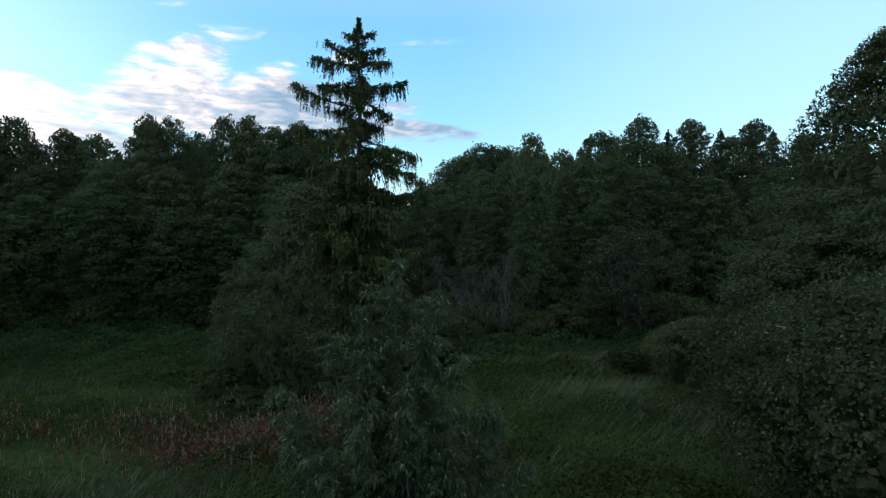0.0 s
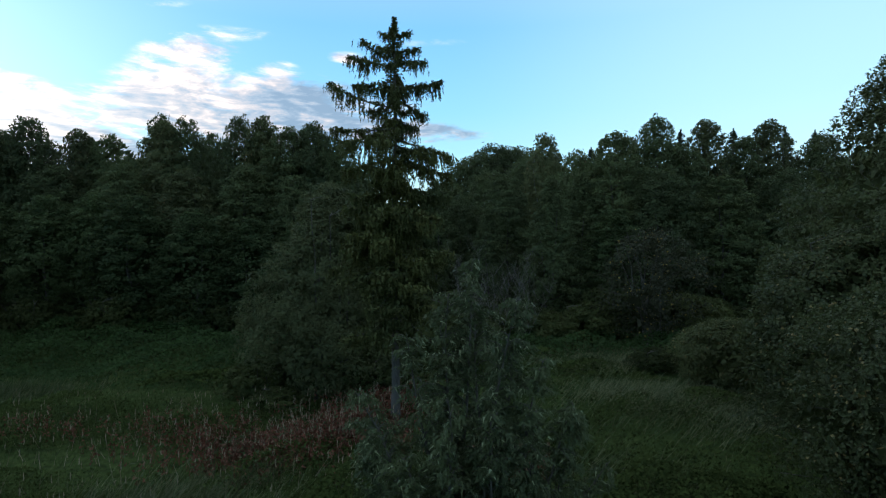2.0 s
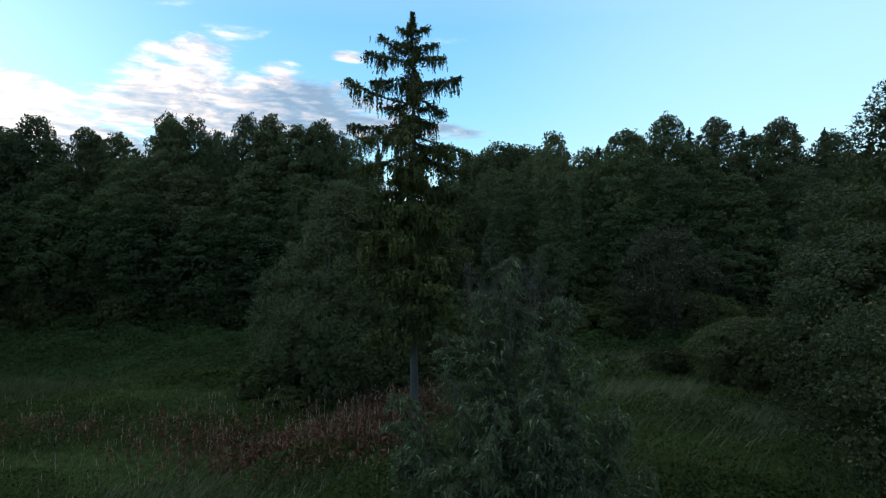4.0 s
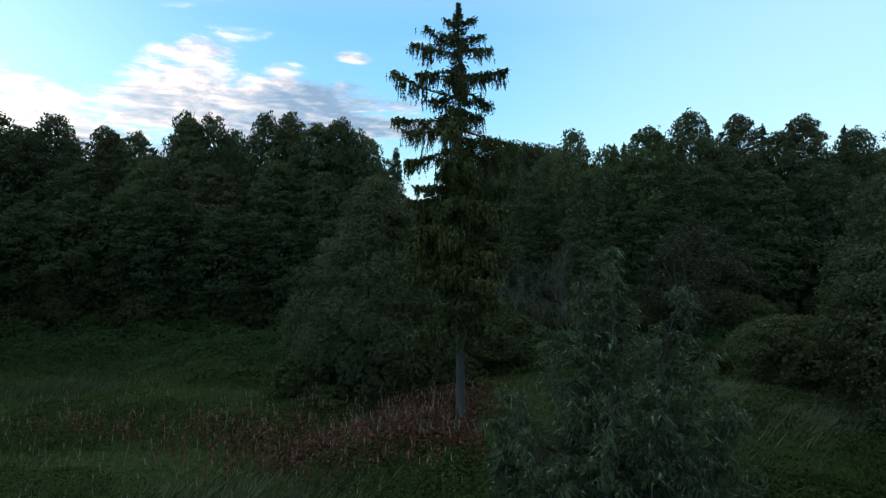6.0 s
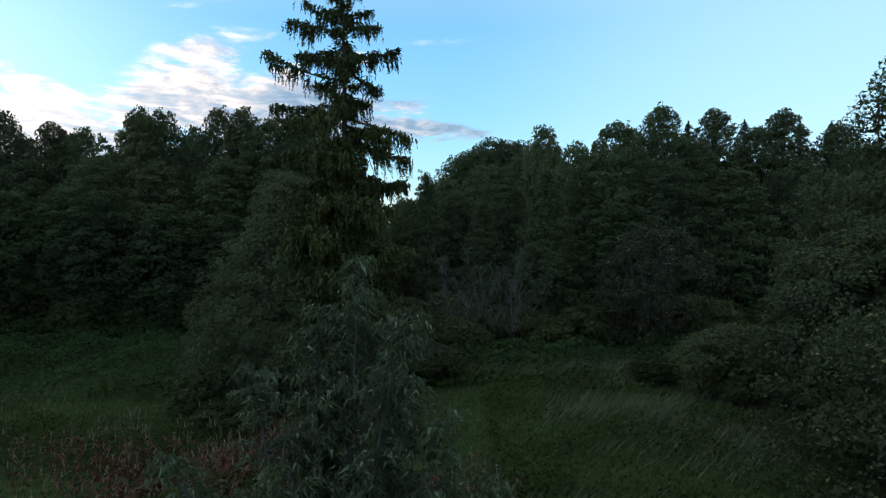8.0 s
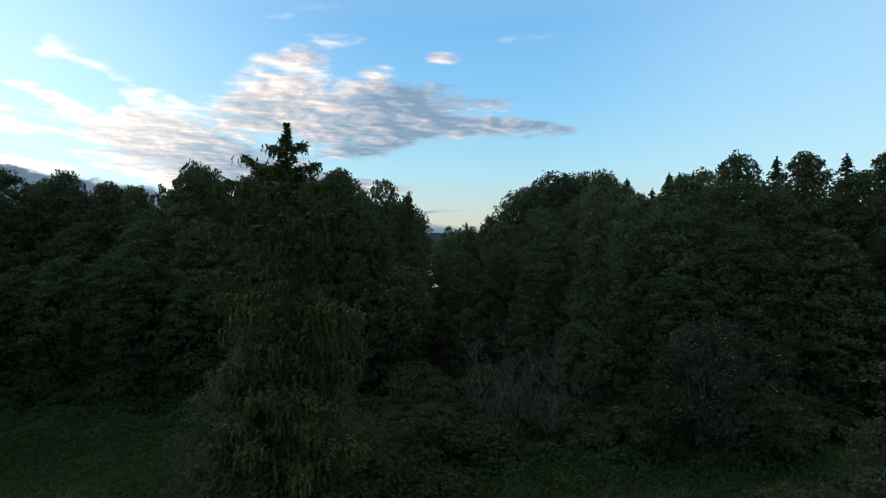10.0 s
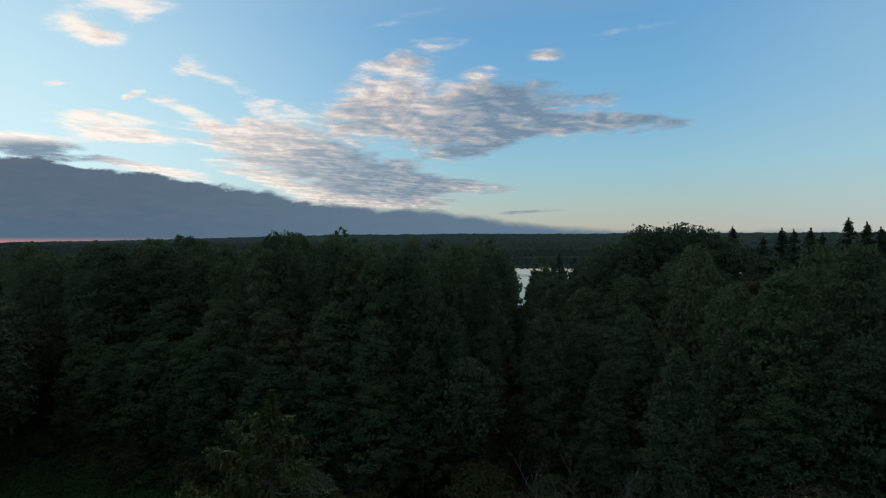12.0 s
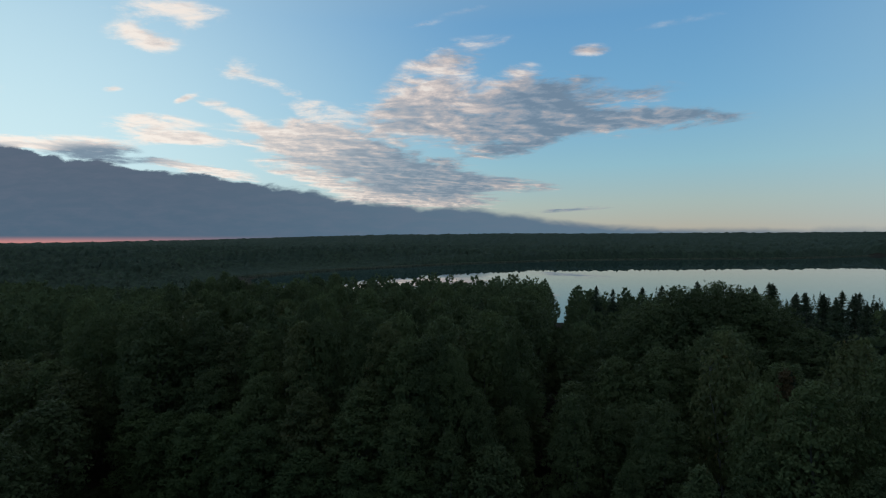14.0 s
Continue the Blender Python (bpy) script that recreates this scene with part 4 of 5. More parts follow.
# ---- the old spruce in the meadow ----
def grow_old_spruce():
    r = np.random.default_rng(3)
    fx, fy = -3.4, 24.6
    foot = float(land(fx, fy))
    top = 18.65 - foot
    root = tagged(new("old_spruce"), "tall old spruce with drooping sparse boughs and bare grey lower trunk", "spruce")
    root.matrix_basis = pose(fx, fy, foot)
    flare = [(-0.2, 0.34), (0.15, 0.26), (0.6, 0.215), (2.0, 0.18), (5.0, 0.155), (9.0, 0.125), (13.0, 0.085), (15.5, 0.055), (17.3, 0.028), (top, 0.008)]
    stem = np.array([[0.03 * math.sin(z * 0.6), 0.03 * math.cos(z * 0.5), z, w] for z, w in flare])
    part("trunk", make_mesh("spruce_trunk", *tubes([stem], 12), SPRUCE_BARK, True), root, "bare grey scaly trunk")
    # boughs that stand out: height of the origin over the sea, bearing (degrees, 0 is right), reach, rise of the tip, length of the hanging growth
    outstanding = [(17.75, 186, 0.62, 0.22, 0.35), (17.8, -8, 0.68, 0.2, 0.3), (17.25, 8, 0.95, 0.05, 0.5), (16.85, 184, 1.38, 0.62, 0.5), (16.6, 192, 1.9, 0.25, 0.75),
                   (16.75, -5, 1.3, -0.05, 0.6), (15.7, 4, 2.05, 0.28, 0.75), (15.2, 10, 1.25, -0.75, 0.8), (15.95, 178, 1.75, -0.15, 0.7), (14.85, 188, 2.45, 0.72, 0.75),
                   (14.3, -12, 0.9, -0.5, 0.75), (13.95, 176, 2.7, 0.1, 0.7), (13.6, 196, 2.1, -0.5, 1.0), (13.5, 2, 2.15, -0.75, 1.0), (13.2, -14, 1.7, -0.7, 1.0),
                   (16.2, 95, 1.3, 0.1, 0.6), (15.3, 265, 1.6, 0.0, 0.8), (14.4, 110, 2.0, -0.1, 0.9), (13.4, 255, 2.2, -0.4, 1.0), (14.9, 150, 1.3, -0.2, 0.8), (15.6, 325, 1.0, -0.1, 0.7),
                   (17.2, 200, 0.8, 0.1, 0.4), (12.7, 182, 2.3, -0.7, 1.0), (12.6, -4, 2.2, -0.8, 1.0)]
    boughs = [(z - foot, bearing, reach, rise, hang) for z, bearing, reach, rise, hang in outstanding]
    for k in range(8):  # boughs towards the meadow and the forest
        z = 11.2 + 5.2 * k / 7
        reach = (top - z) * r.uniform(0.26, 0.42)
        boughs.append((z, (90 if k % 2 else 270) + r.uniform(-32, 32), reach, -0.15 * reach, r.uniform(0.4, 0.8)))
    z = 5.0
    while z < top - 0.3:
        t = (top - z) / (top - 5.0)
        for _ in range(1 if z > 11.6 else 5 if z > 6.4 else 3):
            reach = (0.12 + 3.3 * t ** 0.85) * (r.uniform(0.2, 0.6) if z > 11.6 else r.uniform(0.45, 1.0)) * (1.0 if z > 7 else 0.75)
            boughs.append((z, r.uniform(0, 360), reach, reach * (0.25 - 0.65 * t + r.uniform(-0.12, 0.12)), r.uniform(0.3, 1.0) * min(1.0, 0.35 + reach * 0.4)))
        z += 0.36 * r.uniform(0.5, 1.5)
    for _ in range(10):  # dead stubs below the crown
        boughs.append((r.uniform(2.2, 6.5), r.uniform(0, 360), r.uniform(0.3, 1.0), -0.1, 0.0))
    s = np.linspace(0, 1, 9)
    for z, bearing, reach, rise, hang in boughs:
        at, along, flat, size = [], [], [], []
        d = np.array([math.cos(radians(bearing)), math.sin(radians(bearing)), 0])
        side = np.cross(d, [0, 0, 1.0])
        t = (top - z) / (top - 5.0)
        path = np.column_stack([d[None, :2] * (s * reach)[:, None], z + rise * s ** 1.3 - (0.16 + 0.5 * t) * 0.55 * reach * (s - s ** 2)])
        path += np.cumsum(r.normal(size=(9, 3)), 0) * 0.018 * reach * s[:, None]
        limb = np.column_stack([path, np.linspace(0.014 + 0.012 * reach, 0.006, 9)])
        bough = part("bough", make_mesh("spruce_bough", *tubes([limb], 5), DARK_BARK, True), root)
        if not hang:
            continue
        # side twigs in flat sprays, and bunches of strands that hang from them, with gaps between the bunches
        for k in range(int(7.0 * reach) + 2):
            q = r.uniform(0.16 if z < 11.6 else 0.3, 1.0) ** 0.75
            p = np.array([np.interp(q, s, path[:, i]) for i in range(3)])
            out = side * r.choice([-1, 1]) * r.uniform(0.0, 0.34) * reach * (1.12 - q) ** 0.6
            p = p + out + d * 0.3 * np.linalg.norm(out) + [0, 0, -0.12 * np.linalg.norm(out)]
            bunch = hang * r.uniform(0.35, 1.15) * (1.3 - 0.55 * q)
            for _ in range(r.integers(5, 9)):
                foot_at = p + r.normal(size=3) * [0.12, 0.12, 0.04]
                drop = bunch * r.uniform(0.4, 1.0)
                n = max(2, int(drop / 0.05))
                w = np.linspace(0, 1, n)[:, None]
                at.append(foot_at + w * drop * np.array([0.10 * d[0], 0.10 * d[1], -1.0]) + np.cumsum(r.normal(size=(n, 3)) * 0.014, 0))
                along.append(np.tile([0, 0, -1.0], (n, 1)) + r.normal(size=(n, 3)) * 0.5 + d * 0.2)
                flat.append(unit(r, n))
                size.append(np.full(n, 0.155 if z > 11.6 else 0.19) * r.uniform(0.8, 1.3, n) * (1.1 - 0.45 * w[:, 0]))
        n = int(62 * reach) + 10  # needled twigs along the bough, pointing out and up
        q = r.uniform(0.18, 1.05, n)
        p = np.stack([np.interp(q, s, path[:, i]) for i in range(3)], 1)
        sway = r.normal(size=n) * 0.10 * min(reach, 1.6) * (1.2 - q)
        at.append(p + side * sway[:, None] + r.normal(size=(n, 3)) * 0.045)
        along.append(np.tile(d, (n, 1)) + side * (np.sign(sway) * 0.8)[:, None] + r.normal(size=(n, 3)) * 0.35 + [0, 0, 0.15])
        flat.append(unit(r, n) * 0.7 + [0, 0, 0.7])
        size.append(np.full(n, 0.21) * r.uniform(0.7, 1.3, n))
        at, along, flat, size = (np.concatenate(v) for v in (at, along, flat, size))
        tagged(part("needle_spray", make_mesh("needle_spray", *slivers(at, along, flat, size, size * 0.42), SPRUCE_NEEDLES), bough), "hanging dark green needles", kind="stuff")
    at, along, flat, size = [], [], [], []
    n = 3000  # hanging growth close round the stem
    h, a = 5.5 + 6.3 * r.random(n), r.uniform(0, 6.283, n)
    w = r.uniform(0.15, 0.9, n)
    at.append(np.stack([w * np.cos(a), w * np.sin(a), h], 1))
    along.append(np.tile([0, 0, -1.0], (n, 1)) + r.normal(size=(n, 3)) * 0.45)
    flat.append(unit(r, n))
    size.append(np.full(n, 0.23))
    n = 650  # short growth on the upper stem
    h, a = 11.6 + 4.8 * r.random(n), r.uniform(0, 6.283, n)
    w = 0.06 + 0.32 * r.random(n)
    at.append(np.stack([w * np.cos(a), w * np.sin(a), h], 1))
    along.append(np.stack([np.cos(a), np.sin(a), np.full(n, -0.7)], 1) + r.normal(size=(n, 3)) * 0.35)
    flat.append(unit(r, n))
    size.append(np.full(n, 0.17))
    n = 760  # the dense tip, its leader bristling with short shoots and cones
    h = top - 2.6 * r.random(n) ** 1.5
    a = r.uniform(0, 6.283, n)
    out = np.stack([np.cos(a), np.sin(a), np.full(n, 0.45)], 1)
    at.append(np.column_stack([np.zeros((n, 2)), h]) + out * ((0.03 + 0.24 * (top - h)) * r.random(n) ** 0.7)[:, None])
    along.append(out + r.normal(size=(n, 3)) * 0.3)
    flat.append(unit(r, n))
    size.append(np.full(n, 0.19))
    at, along, flat, size = (np.concatenate(v) for v in (at, along, flat, size))
    part("crown", make_mesh("spruce_crown", *slivers(at, along, flat, size, size * 0.42), SPRUCE_NEEDLES), root, "dense dark needles round the stem and at the tip")


grow_old_spruce()


# ---- the willow before it ----
def grow_willow():
    r = np.random.default_rng(8)
    fx, fy = -0.5, 11.4
    foot = float(land(fx, fy))
    root = tagged(new("willow_tree"), "bushy grey-green willow with long narrow drooping leaves", "willow")
    root.matrix_basis = pose(fx, fy, foot)
    leaders = [(-0.28, 0.4, 8.75, 1.1), (-0.6, 0.2, 8.25, 1.0), (0.02, 0.7, 8.0, 0.9), (0.42, -0.6, 8.15, 1.0), (0.72, -0.2, 7.6, 0.9), (1.1, -0.4, 7.0, 0.9),
               (-1.6, -0.2, 7.35, 0.9), (-1.25, 0.35, 7.5, 0.9), (-2.0, -0.6, 6.3, 1.0), (-2.2, 0.2, 5.7, 0.9), (1.8, -0.3, 6.0, 1.0), (2.2, 0.2, 5.4, 0.9), (1.5, 0.7, 5.9, 0.8),
               (0.1, -0.9, 5.9, 0.8), (-0.75, -0.8, 6.2, 0.9), (-1.35, -0.9, 5.1, 0.9), (1.0, -0.9, 5.2, 0.8), (-2.5, 0.4, 4.7, 0.8), (2.55, 0.5, 4.3, 0.8), (-1.0, 1.3, 6.3, 0.7), (0.6, 1.3, 6.6, 0.7)]
    wood = []
    for x, y, z, dense in leaders:
        at, along, flat = [], [], []
        z -= foot
        start = np.array([r.normal() * 0.22, r.normal() * 0.22, -0.1])
        stem = bent(r, start, (x, y, z - 0.15), 0.075, 0.008, 9, 0.03)
        trunk = part("stem", make_mesh("willow_stem", *tubes([stem], 5), DARK_BARK, True), root)
        for k in range(int(74 * dense)):
            q = 1 - r.random() ** 1.1 * 0.72
            p = np.array([np.interp(q, np.linspace(0, 1, 9), stem[:, i]) for i in range(3)])
            a = r.uniform(0, 6.283)
            d = np.array([math.cos(a), math.sin(a), 0])
            reach = (0.2 + 0.85 * (1 - q) ** 0.75) * r.uniform(0.5, 1.05)
            end = p + d * reach + [0, 0, reach * r.uniform(-0.1, 0.45)]
            twig = bent(r, p, end, 0.014, 0.004, 6, 0.05, 0.28)
            wood.append(twig)
            for w in np.linspace(0.25, 1.0, max(4, int(reach / 0.09) + 3)):
                c = np.array([np.interp(w, np.linspace(0, 1, 6), twig[:, i]) for i in range(3)])
                n = 8
                go = d * r.uniform(0.1, 0.9) + np.array([r.normal() * 0.7, r.normal() * 0.7, -0.35])
                go /= np.linalg.norm(go)
                step = np.linspace(0.02, 0.21, n)[:, None]
                at.append(c + go * step + r.normal(size=(n, 3)) * 0.025)
                side = np.cross(go, unit(r, 1)[0])
                along.append(go * 0.9 + side * np.where(np.arange(n) % 2, 0.75, -0.75)[:, None] + r.normal(size=(n, 3)) * 0.3 + [0, 0, -0.5])
                flat.append(unit(r, n) * 0.6 + d * 0.4 + [0, 0, 0.5])
        at, along, flat = (np.concatenate(v) for v in (at, along, flat))
        keep = at[:, 2] > 0.15
        at, along, flat = at[keep], along[keep], flat[keep]
        size = 0.108 * r.uniform(0.7, 1.35, len(at))
        tagged(part("foliage", make_mesh("willow_foliage", *slivers(at, along, flat, size, size * 0.33), WILLOW_LEAVES), trunk), "long narrow grey-green leaves", kind="stuff")
    tagged(part("twig_tangle", make_mesh("willow_twigs", *tubes(wood, 3), DARK_BARK, True), root), kind="stuff")


grow_willow()

# ---- trees and shrubs standing in and round the meadow ----
wood, leaves = broadleaf(41, 7.9, 4.5, 0.098, 42000, 440, 0.04, "round", 4, 0.35, lump=0.14, narrow=0.74, core=0, mass=0.75, dense=6000, limbs=60)
plant("alder_tree", wood, leaves, DARK_BARK, ALDER_LEAVES, "low broad alder with some yellowing leaves at the meadow's edge", "alder", where=stand_at(11.6, 14.2, 30))
wood, leaves = broadleaf(42, 19.2, 6.9, 0.14, 64000, 640, 0.05, "cone", 1, 0.2, lump=0.12, core=0, mass=0.82, dense=6500, flatten=0.6, shape=slivers, narrow=0.8, limbs=60)
plant("tall_alder", wood, leaves, DARK_BARK, TALL_ALDER_LEAVES, "tall dark alder with ragged open crown at the meadow's side", "alder", where=stand_at(21.0, 27.0, 70))
wood, leaves = broadleaf(43, 9.6, 4.3, 0.14, 38000, 360, 0.03, "oval", 3, 0.25, lump=0.16, core=0, mass=0.8, dense=3000, flatten=0.6, shape=slivers, narrow=0.8)
plant("young_alder", wood, leaves, DARK_BARK, ALDER_LEAVES, "bushy young alder in front of a taller one", "alder", where=stand_at(16.6, 25.2, 140))
wood, leaves = broadleaf(44, 12.6, 5.3, 0.135, 46000, 420, 0.03, "cone", 4, 0.3, lump=0.15, narrow=0.8, core=0, mass=0.68, dense=4200, shape=slivers)
plant("birch_clump", wood, leaves, DARK_BARK, GREY_BIRCH, "many-stemmed birch with fine grey-green leaves behind the spruce", "birch", where=stand_at(-8.0, 33.0, 20))
wood, leaves = broadleaf(45, 9.6, 4.4, 0.17, 8200, 200, 0.12, "oval", 7, 0.2, lump=0.17, core=90, shape=slivers, narrow=0.8)
plant("thin_shrub", wood, leaves, DARK_BARK, YELLOW_SHRUB, "tall thin shrub with pale bare stems and yellowing leaves", "shrub", where=stand_at(15.0, 45.0, 200))

wood, leaves = broadleaf(46, 4.4, 3.3, 0.12, 19000, 220, 0.02, "round", 6, 0.2, lump=0.19, core=0, mass=0.8, dense=1400, shape=slivers, narrow=0.8, flatten=0.65)
plant("rounded_bush", wood, leaves, DARK_BARK, ALDER_LEAVES, "low rounded green bush at the meadow's edge", "bush", where=stand_at(15.8, 33.6, 60))


def grow_dead_shrub(x, y, height, seed, label):
    r = np.random.default_rng(seed)
    root = tagged(new("dead_shrub"), label, "dead shrub")
    root.matrix_basis = stand_at(x, y)
    for _ in range(9):
        a, lean = r.uniform(0, 6.283), r.uniform(0.08, 0.7)
        tip = np.array([math.cos(a) * lean, math.sin(a) * lean, 1.0]) * height * r.uniform(0.7, 1.0)
        stem = bent(r, (r.normal() * 0.25, r.normal() * 0.25, -0.1), tip, 0.030, 0.006, 9, 0.035)
        wood = [stem]
        for _ in range(15):
            j = r.integers(2, 9)
            b = r.uniform(0, 6.283)
            reach = height * r.uniform(0.08, 0.30)
            twig = bent(r, stem[j, :3], stem[j, :3] + np.array([math.cos(b) * 0.55, math.sin(b) * 0.55, 0.8]) * reach, 0.016, 0.005, 5, 0.06)
            wood.append(twig)
            for _ in range(3):
                e = twig[r.integers(1, 5), :3]
                wood.append(bent(r, e, e + (unit(r, 1)[0] + [0, 0, 0.7]) * reach * 0.3, 0.006, 0.003, 3, 0.05))
        part("stem", make_mesh("dead_stem", *tubes(wood, 3), DEAD_WOOD, True), root)


grow_dead_shrub(3.0, 48.2, 8.0, 51, "bare grey dead shrub before the dark forest")
grow_dead_shrub(0.9, 48.9, 6.4, 53, "bare grey dead shrub before the dark forest")
grow_dead_shrub(5.0, 47.6, 6.2, 54, "bare grey dead shrub before the dark forest")
grow_dead_shrub(-37.5, 50.5, 3.2, 52, "small bare grey bush at the forest foot")

# shrubs
wood, leaves = broadleaf(61, 3.0, 2.4, 0.2, 3400, 120, 0.02, "round", 5, 0.15, lump=0.2, core=0, mass=0.8, dense=600, shape=slivers, narrow=0.8)
dark_shrub = plant("shrub", wood, leaves, DARK_BARK, SHRUB_LEAVES, "dense dark green rounded shrub at the forest edge", "shrub", "forest edge shrubs")
wood, leaves = broadleaf(62, 3.0, 2.2, 0.2, 3400, 110, 0.02, "oval", 5, 0.15, lump=0.2, core=0, mass=0.78, dense=600, shape=slivers, narrow=0.8)
loose_shrub = plant("shrub", wood, leaves, DARK_BARK, SHRUB_LEAVES, "dense dark green rounded shrub at the forest edge", "shrub", "forest edge shrubs")
r = np.random.default_rng(63)
SHRUBS = [(20.4, 36.0, 4.2, 3.2), (12.6, 37.8, 1.6, 1.8), (22.5, 33.0, 5.0, 3.6), (10.4, 46.5, 3.4, 2.6), (7.6, 47.5, 2.8, 2.2), (12.0, 49.0, 4.4, 2.8), (18.8, 47.5, 4.0, 3.0),
          (-4.6, 31.0, 2.6, 2.6), (-1.2, 36.5, 2.2, 2.4), (-12.2, 33.0, 2.2, 2.2), (-5.4, 36.0, 4.2, 3.0), (-10.0, 29.9, 1.2, 1.8), (0.6, 44.5, 3.0, 2.6), (-3.0, 45.0, 3.6, 2.8), (5.6, 50.0, 3.2, 2.6), (-3.4, 52, 3.6, 2.8), (-6.6, 55.5, 4.4, 2.8), (-0.4, 55.5, 4.0, 3.0), (-8.4, 60, 4.6, 2.6), (3.4, 53.4, 3.6, 2.6), (-9.4, 49.5, 2.8, 2.4), (-6.2, 47.5, 2.2, 2.4), (1.8, 51.5, 2.6, 2.2)]
for x in np.arange(-54, 62, 4.0):
    SHRUBS.append((x + r.uniform(-1.2, 1.2), (51.0 if x < -8 else 51.5 if x < 40 else 54) + r.uniform(-1.5, 1.5), r.uniform(2.2, 4.0), r.uniform(2.0, 2.9)))
for k, (x, y, tall, half) in enumerate(SHRUBS):
    copy_thing((dark_shrub, loose_shrub)[k % 2], stand_at(x, y, r.uniform(0, 360), half / 2.3, tall / 3.0))
for source in (dark_shrub, loose_shrub):
    for o in (*source.children_recursive, source):
        bpy.data.objects.remove(o)


# ---- the meadow ----
def scatter(seed, n, x0, x1, y0, y1, keep=None):
    r = np.random.default_rng(seed)
    x, y = r.uniform(x0, x1, n), r.uniform(y0, y1, n)
    if keep is not None:
        ok = keep(x, y, r)
        x, y = x[ok], y[ok]
    return r, x, y


def blades(r, x, y, tall, wide, lean, lift=0.0):
    """Grass blades that stand on the ground, bowed by the wind."""
    n = len(x)
    tall = tall * r.uniform(0.6, 1.25, n)
    along = np.stack([lean[0] + r.normal(size=n) * 0.28, lean[1] + r.normal(size=n) * 0.28, np.ones(n)], 1)
    along /= np.linalg.norm(along, axis=1, keepdims=True)
    at = np.stack([x, y, land(x, y) - 0.03 + lift], 1) + along * (tall * 0.5)[:, None]
    return slivers(at, along, unit(r, n), tall, wide * r.uniform(0.7, 1.3, n))


def stuff(name, sets, material, label, category):
    verts, quads, count = [], [], 0
    for v, q in sets:
        verts.append(v)
        quads.append(q + count)
        count += len(v)
    tagged(new(name, make_mesh(name, np.concatenate(verts), np.concatenate(quads), material)), label, category, kind="stuff")


def open_meadow(x, y, r):
    """Where the grass grows: thinner under the trees."""
    shade = np.exp(-((x + 8) ** 2 + (y - 33) ** 2) / 14) + np.exp(-((x - 15) ** 2 + (y - 36) ** 2) / 10)
    weeds = 0.8 * np.exp(-((y - 23.0) / 1.6) ** 4) * smooth(-15.5, -13.0, x) * smooth(-2.2, -3.6, x)
    return (r.random(len(x)) > shade + weeds) & (y < 47 + 4 * (x > -8))


r, x, y = scatter(71, 190000, -44, 28, 14, 50, open_meadow)
tallness = np.maximum(0.21 + 0.09 * waves(x, y, 4.0, 3.0) + 0.09 * waves(x, y, 11.0, 1.0), 0.1)
stuff("meadow_grass", [blades(r, x, y, tallness, 0.030, (0.4, -0.2))], GRASS, "uncut green meadow grass", "grass")


def pale_stands(x, y, r):
    right = np.exp(-(((x - 11.0) / 4.5) ** 2 + ((y - 29.0) / 3.0) ** 2)) + 0.8 * np.exp(-(((x - 9) / 5.0) ** 2 + ((y - 40) / 2.5) ** 2))
    near = 1.1 * np.exp(-(((x + 8.8) / 2.6) ** 2 + ((y - 19.8) / 1.6) ** 2)) + 0.5 * np.exp(-(((x - 5) / 2.0) ** 2 + ((y - 20.0) / 1.5) ** 2))
    near = near + 0.45 * np.exp(-(((x + 12.5) / 4.0) ** 2 + ((y - 18.8) / 1.8) ** 2))
    left = 0.7 * np.exp(-(((x + 26.5) / 3.0) ** 2 + ((y - 33.5) / 1.6) ** 2))
    return r.random(len(x)) < np.clip(right + near + left, 0, 1) * (0.55 + 0.45 * waves(x, y, 2.5, 2.0))


r, x, y = scatter(72, 340000, -32, 20, 16, 44, pale_stands)
stuff("dry_grass", [blades(r, x, y, np.full(len(x), 0.95), 0.024, (0.75, -0.2))], STRAW, "pale dry grass bent over by wind", "grass")


def red_stand(x, y, r):
    line = 22.8 + 0.35 * np.sin(x * 0.5) + 1.3 * smooth(-8, -13, x) + 0.5 * smooth(-7, -3, x)
    here = np.exp(-((y - line) / 1.7) ** 2) * (0.15 + 0.85 * smooth(-13.5, -10.5, x)) * smooth(-16.5, -14.0, x) * smooth(-2.2, -3.6, x)
    more = 0.8 * np.exp(-(((x + 4.6) / 2.4) ** 2 + ((y - 27.5) / 2.6) ** 2)) + 0.22 * np.exp(-(((x + 17.5) / 4.0) ** 2 + ((y - 26.0) / 0.9) ** 2)) + 0.4 * np.exp(-(((x - 0.4) / 1.6) ** 2 + ((y - 20.5) / 1.6) ** 2))
    return r.random(len(x)) < np.clip(here + more, 0, 1) * (0.65 + 0.45 * waves(x, y, 2.2, 5.0))


r, x, y = scatter(73, 26000, -24, 3, 17, 33, red_stand)
n = len(x)
tall = r.uniform(0.75, 1.3, n)
stalks = blades(r, x, y, tall, 0.03, (0.03, 0.0))
level = r.uniform(0.25, 0.95, (n, 9))
at = np.stack([np.repeat(x, 9), np.repeat(y, 9), np.repeat(land(x, y), 9) + (level * tall[:, None]).ravel()], 1) + r.normal(size=(n * 9, 3)) * [0.07, 0.07, 0.02]
stuff("fireweed_stand", [stalks, slivers(at, unit(r, n * 9) + [0, 0, 0.25], unit(r, n * 9) + [0, 0, 0.5], r.uniform(0.10, 0.2, n * 9), np.full(n * 9, 0.085))], RED_STALKS,
      "faded reddish-brown fireweed standing in the meadow", "fireweed")
pick = r.random(n) < 0.13
m = int(pick.sum())
top = np.stack([x[pick], y[pick], land(x[pick], y[pick]) + tall[pick]], 1)
heads = []
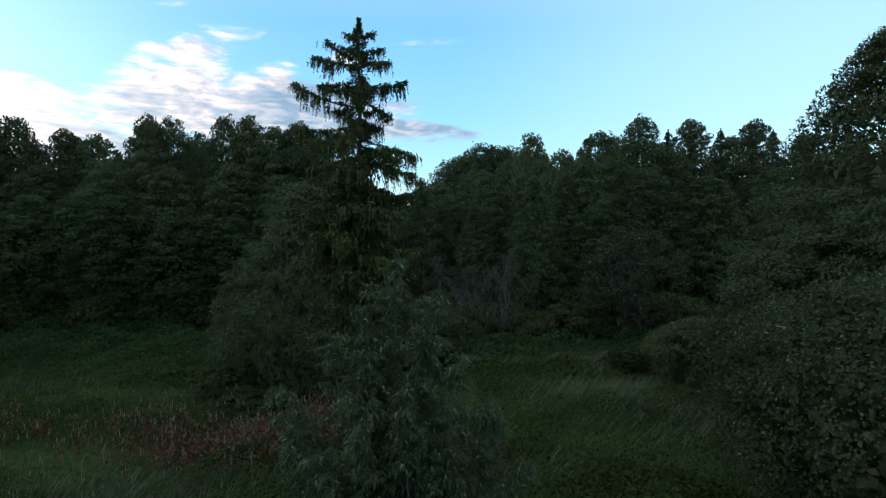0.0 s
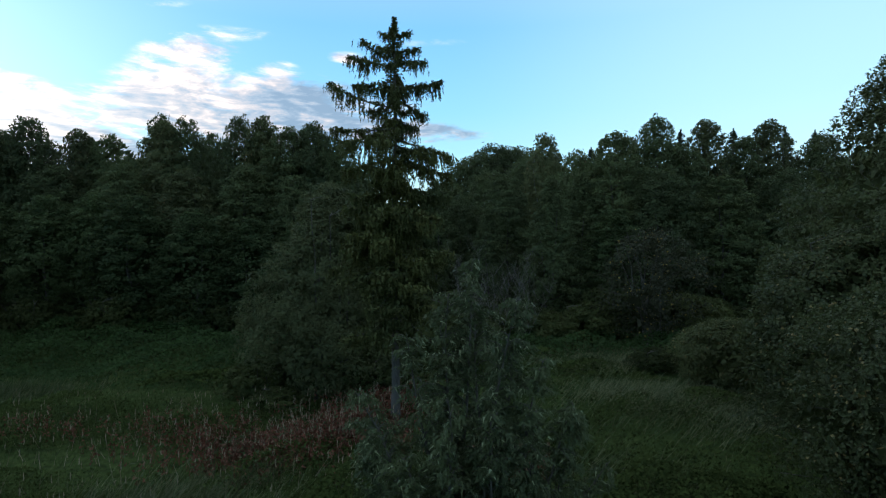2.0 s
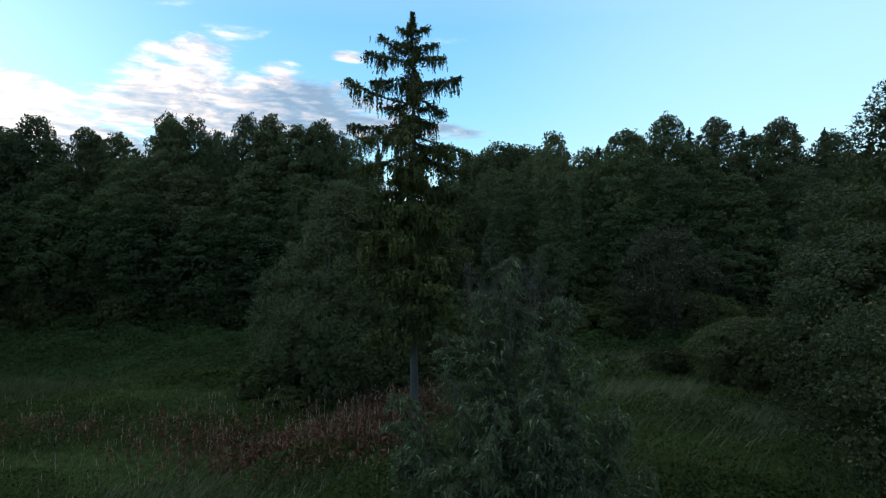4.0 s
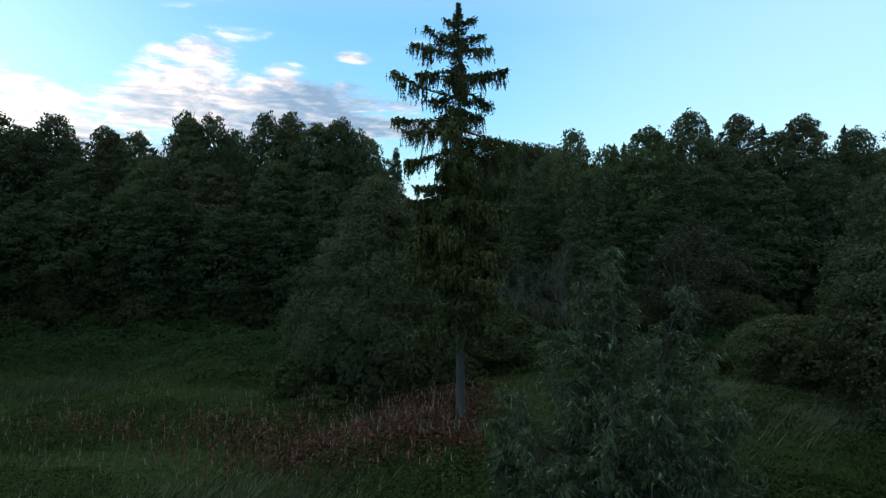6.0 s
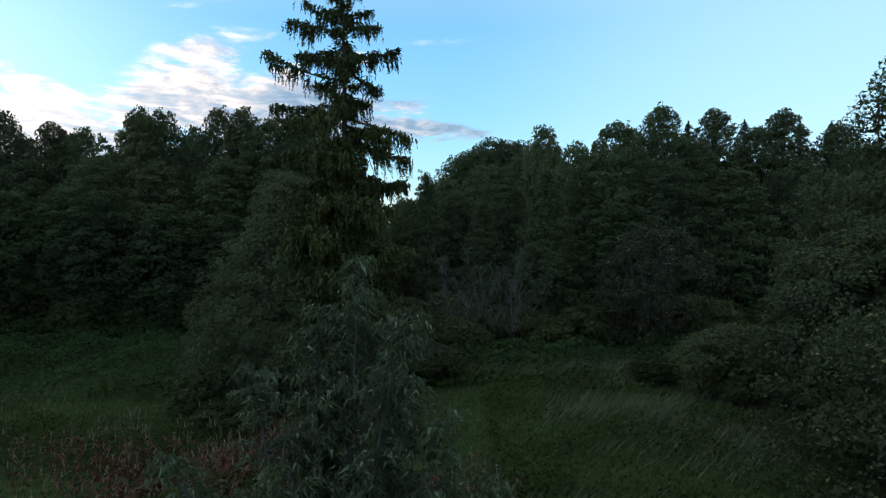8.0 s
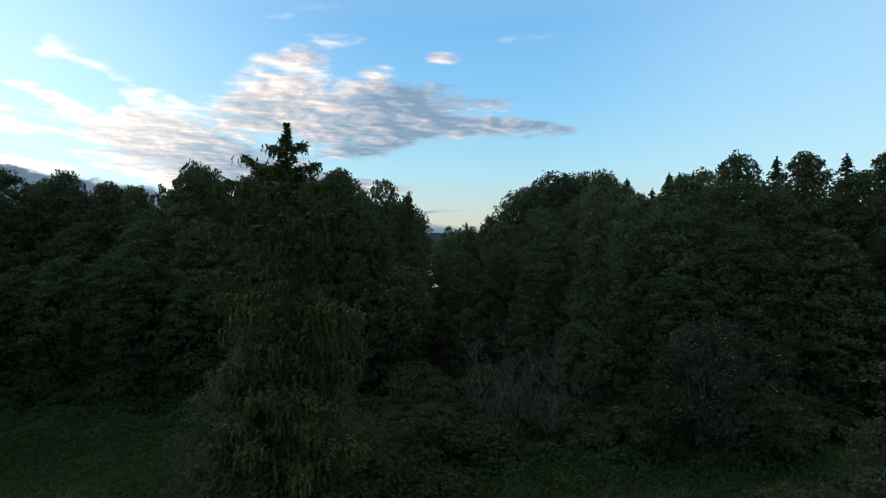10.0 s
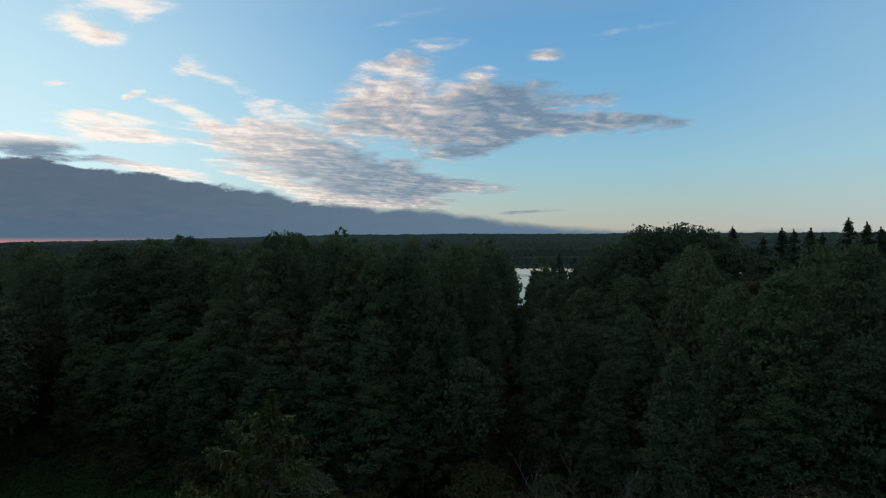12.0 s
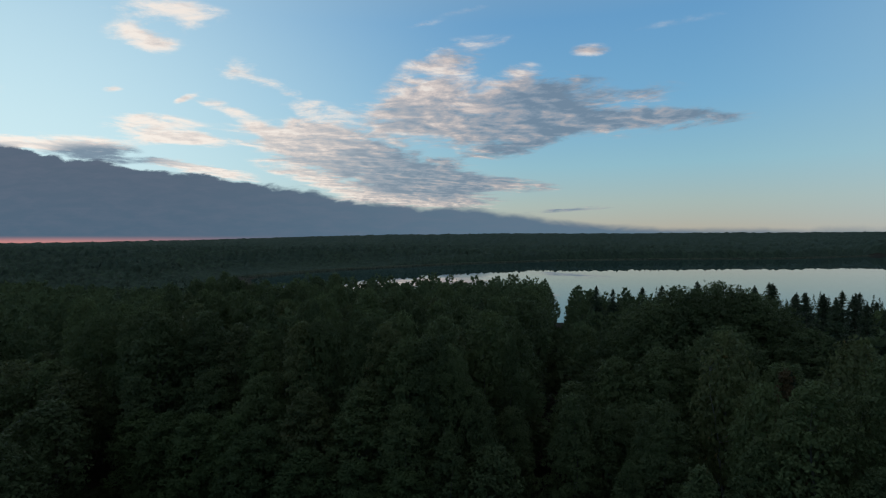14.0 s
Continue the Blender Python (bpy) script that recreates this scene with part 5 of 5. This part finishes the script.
for k in range(5):
    heads.append(slivers(top + [0, 0, -0.13 + 0.09 * k] + r.normal(size=(m, 3)) * 0.025, unit(r, m) * 0.5 + [0, 0, 1.0], unit(r, m), np.full(m, 0.15), np.full(m, 0.045 - 0.005 * k)))
r2, x2, y2 = scatter(74, 300, -24, -3, 17, 30)
t2 = r2.uniform(0.8, 1.4, len(x2))
heads.append(blades(r2, x2, y2, t2, 0.022, (0.05, 0.0)))
for k in range(3):
    heads.append(slivers(np.stack([x2, y2, land(x2, y2) + t2 - 0.05 + 0.08 * k], 1), unit(r2, len(x2)) * 0.4 + [0.1, 0, 1.0], unit(r2, len(x2)), np.full(len(x2), 0.16), np.full(len(x2), 0.04)))
stuff("seed_heads", heads, SEED_HEADS, "pale fluffy seed heads above the fireweed", "seed heads")


def thicket(seed, n, x0, x1, y0, y1, tall, leaf, keep):
    """Nettles, brambles and other rank growth: a rolling mass of leaves."""
    r, x, y = scatter(seed, n, x0, x1, y0, y1, keep)
    m = len(x)
    mound = tall(x, y) * (0.72 + 0.28 * waves(x, y, 1.6, seed)) * r.uniform(0.45, 1.05, m) ** 0.5
    at = np.stack([x, y, land(x, y) + np.maximum(mound, 0.05)], 1)
    size = leaf * r.uniform(0.7, 1.4, m)
    return slivers(at, unit(r, m) + [0, -0.2, -0.15], unit(r, m) * 0.6 + [0, -0.25, 0.8], size, size * 0.8)


def hedge_height(x, y):
    return 0.25 + 1.8 * smooth(38.0, 43.0, y + 0.08 * (x + 30) + 1.6 * waves(x, y, 5.0, 3.0)) * smooth(-10.5, -14, x)


def hedge_foot(x, y, r):
    return r.random(len(x)) < 0.12 + 0.88 * smooth(36.5, 40.0, y + 2.2 * waves(x, y, 4.0, 5.0))


def low_growth(x, y):
    return 0.35 + 0.75 * np.clip(waves(x, y, 3.0, 6.0) + 0.2, 0, 1)


def undergrowth(x, y):
    return 0.2 + 1.3 * smooth(39.0, 42.0, y + 0.6 * waves(x, y, 3.0, 2.0))


stuff("bramble_thicket", [thicket(81, 76000, -60, -10, 33.5, 54, hedge_height, 0.18, hedge_foot), thicket(85, 24000, -10, 22, 39, 54, undergrowth, 0.2, None)], THICKET_LEAVES, "rank dark green thicket along the forest foot", "thicket")
stuff("meadow_herbs", [
    thicket(82, 24000, -6, 9, 13.5, 23, low_growth, 0.12, lambda x, y, r: r.random(len(x)) < 0.25 + 0.75 * (waves(x, y, 3.0, 6.0) > -0.2)),
    thicket(83, 30000, 2, 22, 17, 33, low_growth, 0.13, lambda x, y, r: r.random(len(x)) < 0.3 + 0.7 * (waves(x, y, 3.0, 6.0) > 0.0)),
    thicket(86, 60000, -26, -3, 14.5, 31, low_growth, 0.085, lambda x, y, r: (r.random(len(x)) < 0.35 + 0.65 * (waves(x, y, 3.0, 6.0) > -0.3)) & (np.abs(y - 23.2) > 1.1)),
    thicket(84, 14000, -20, 12, 34, 48, low_growth, 0.22, lambda x, y, r: (x > -9) | (y < 38))], HERBS, "leafy green herbs and nettles in the meadow", "herbs")
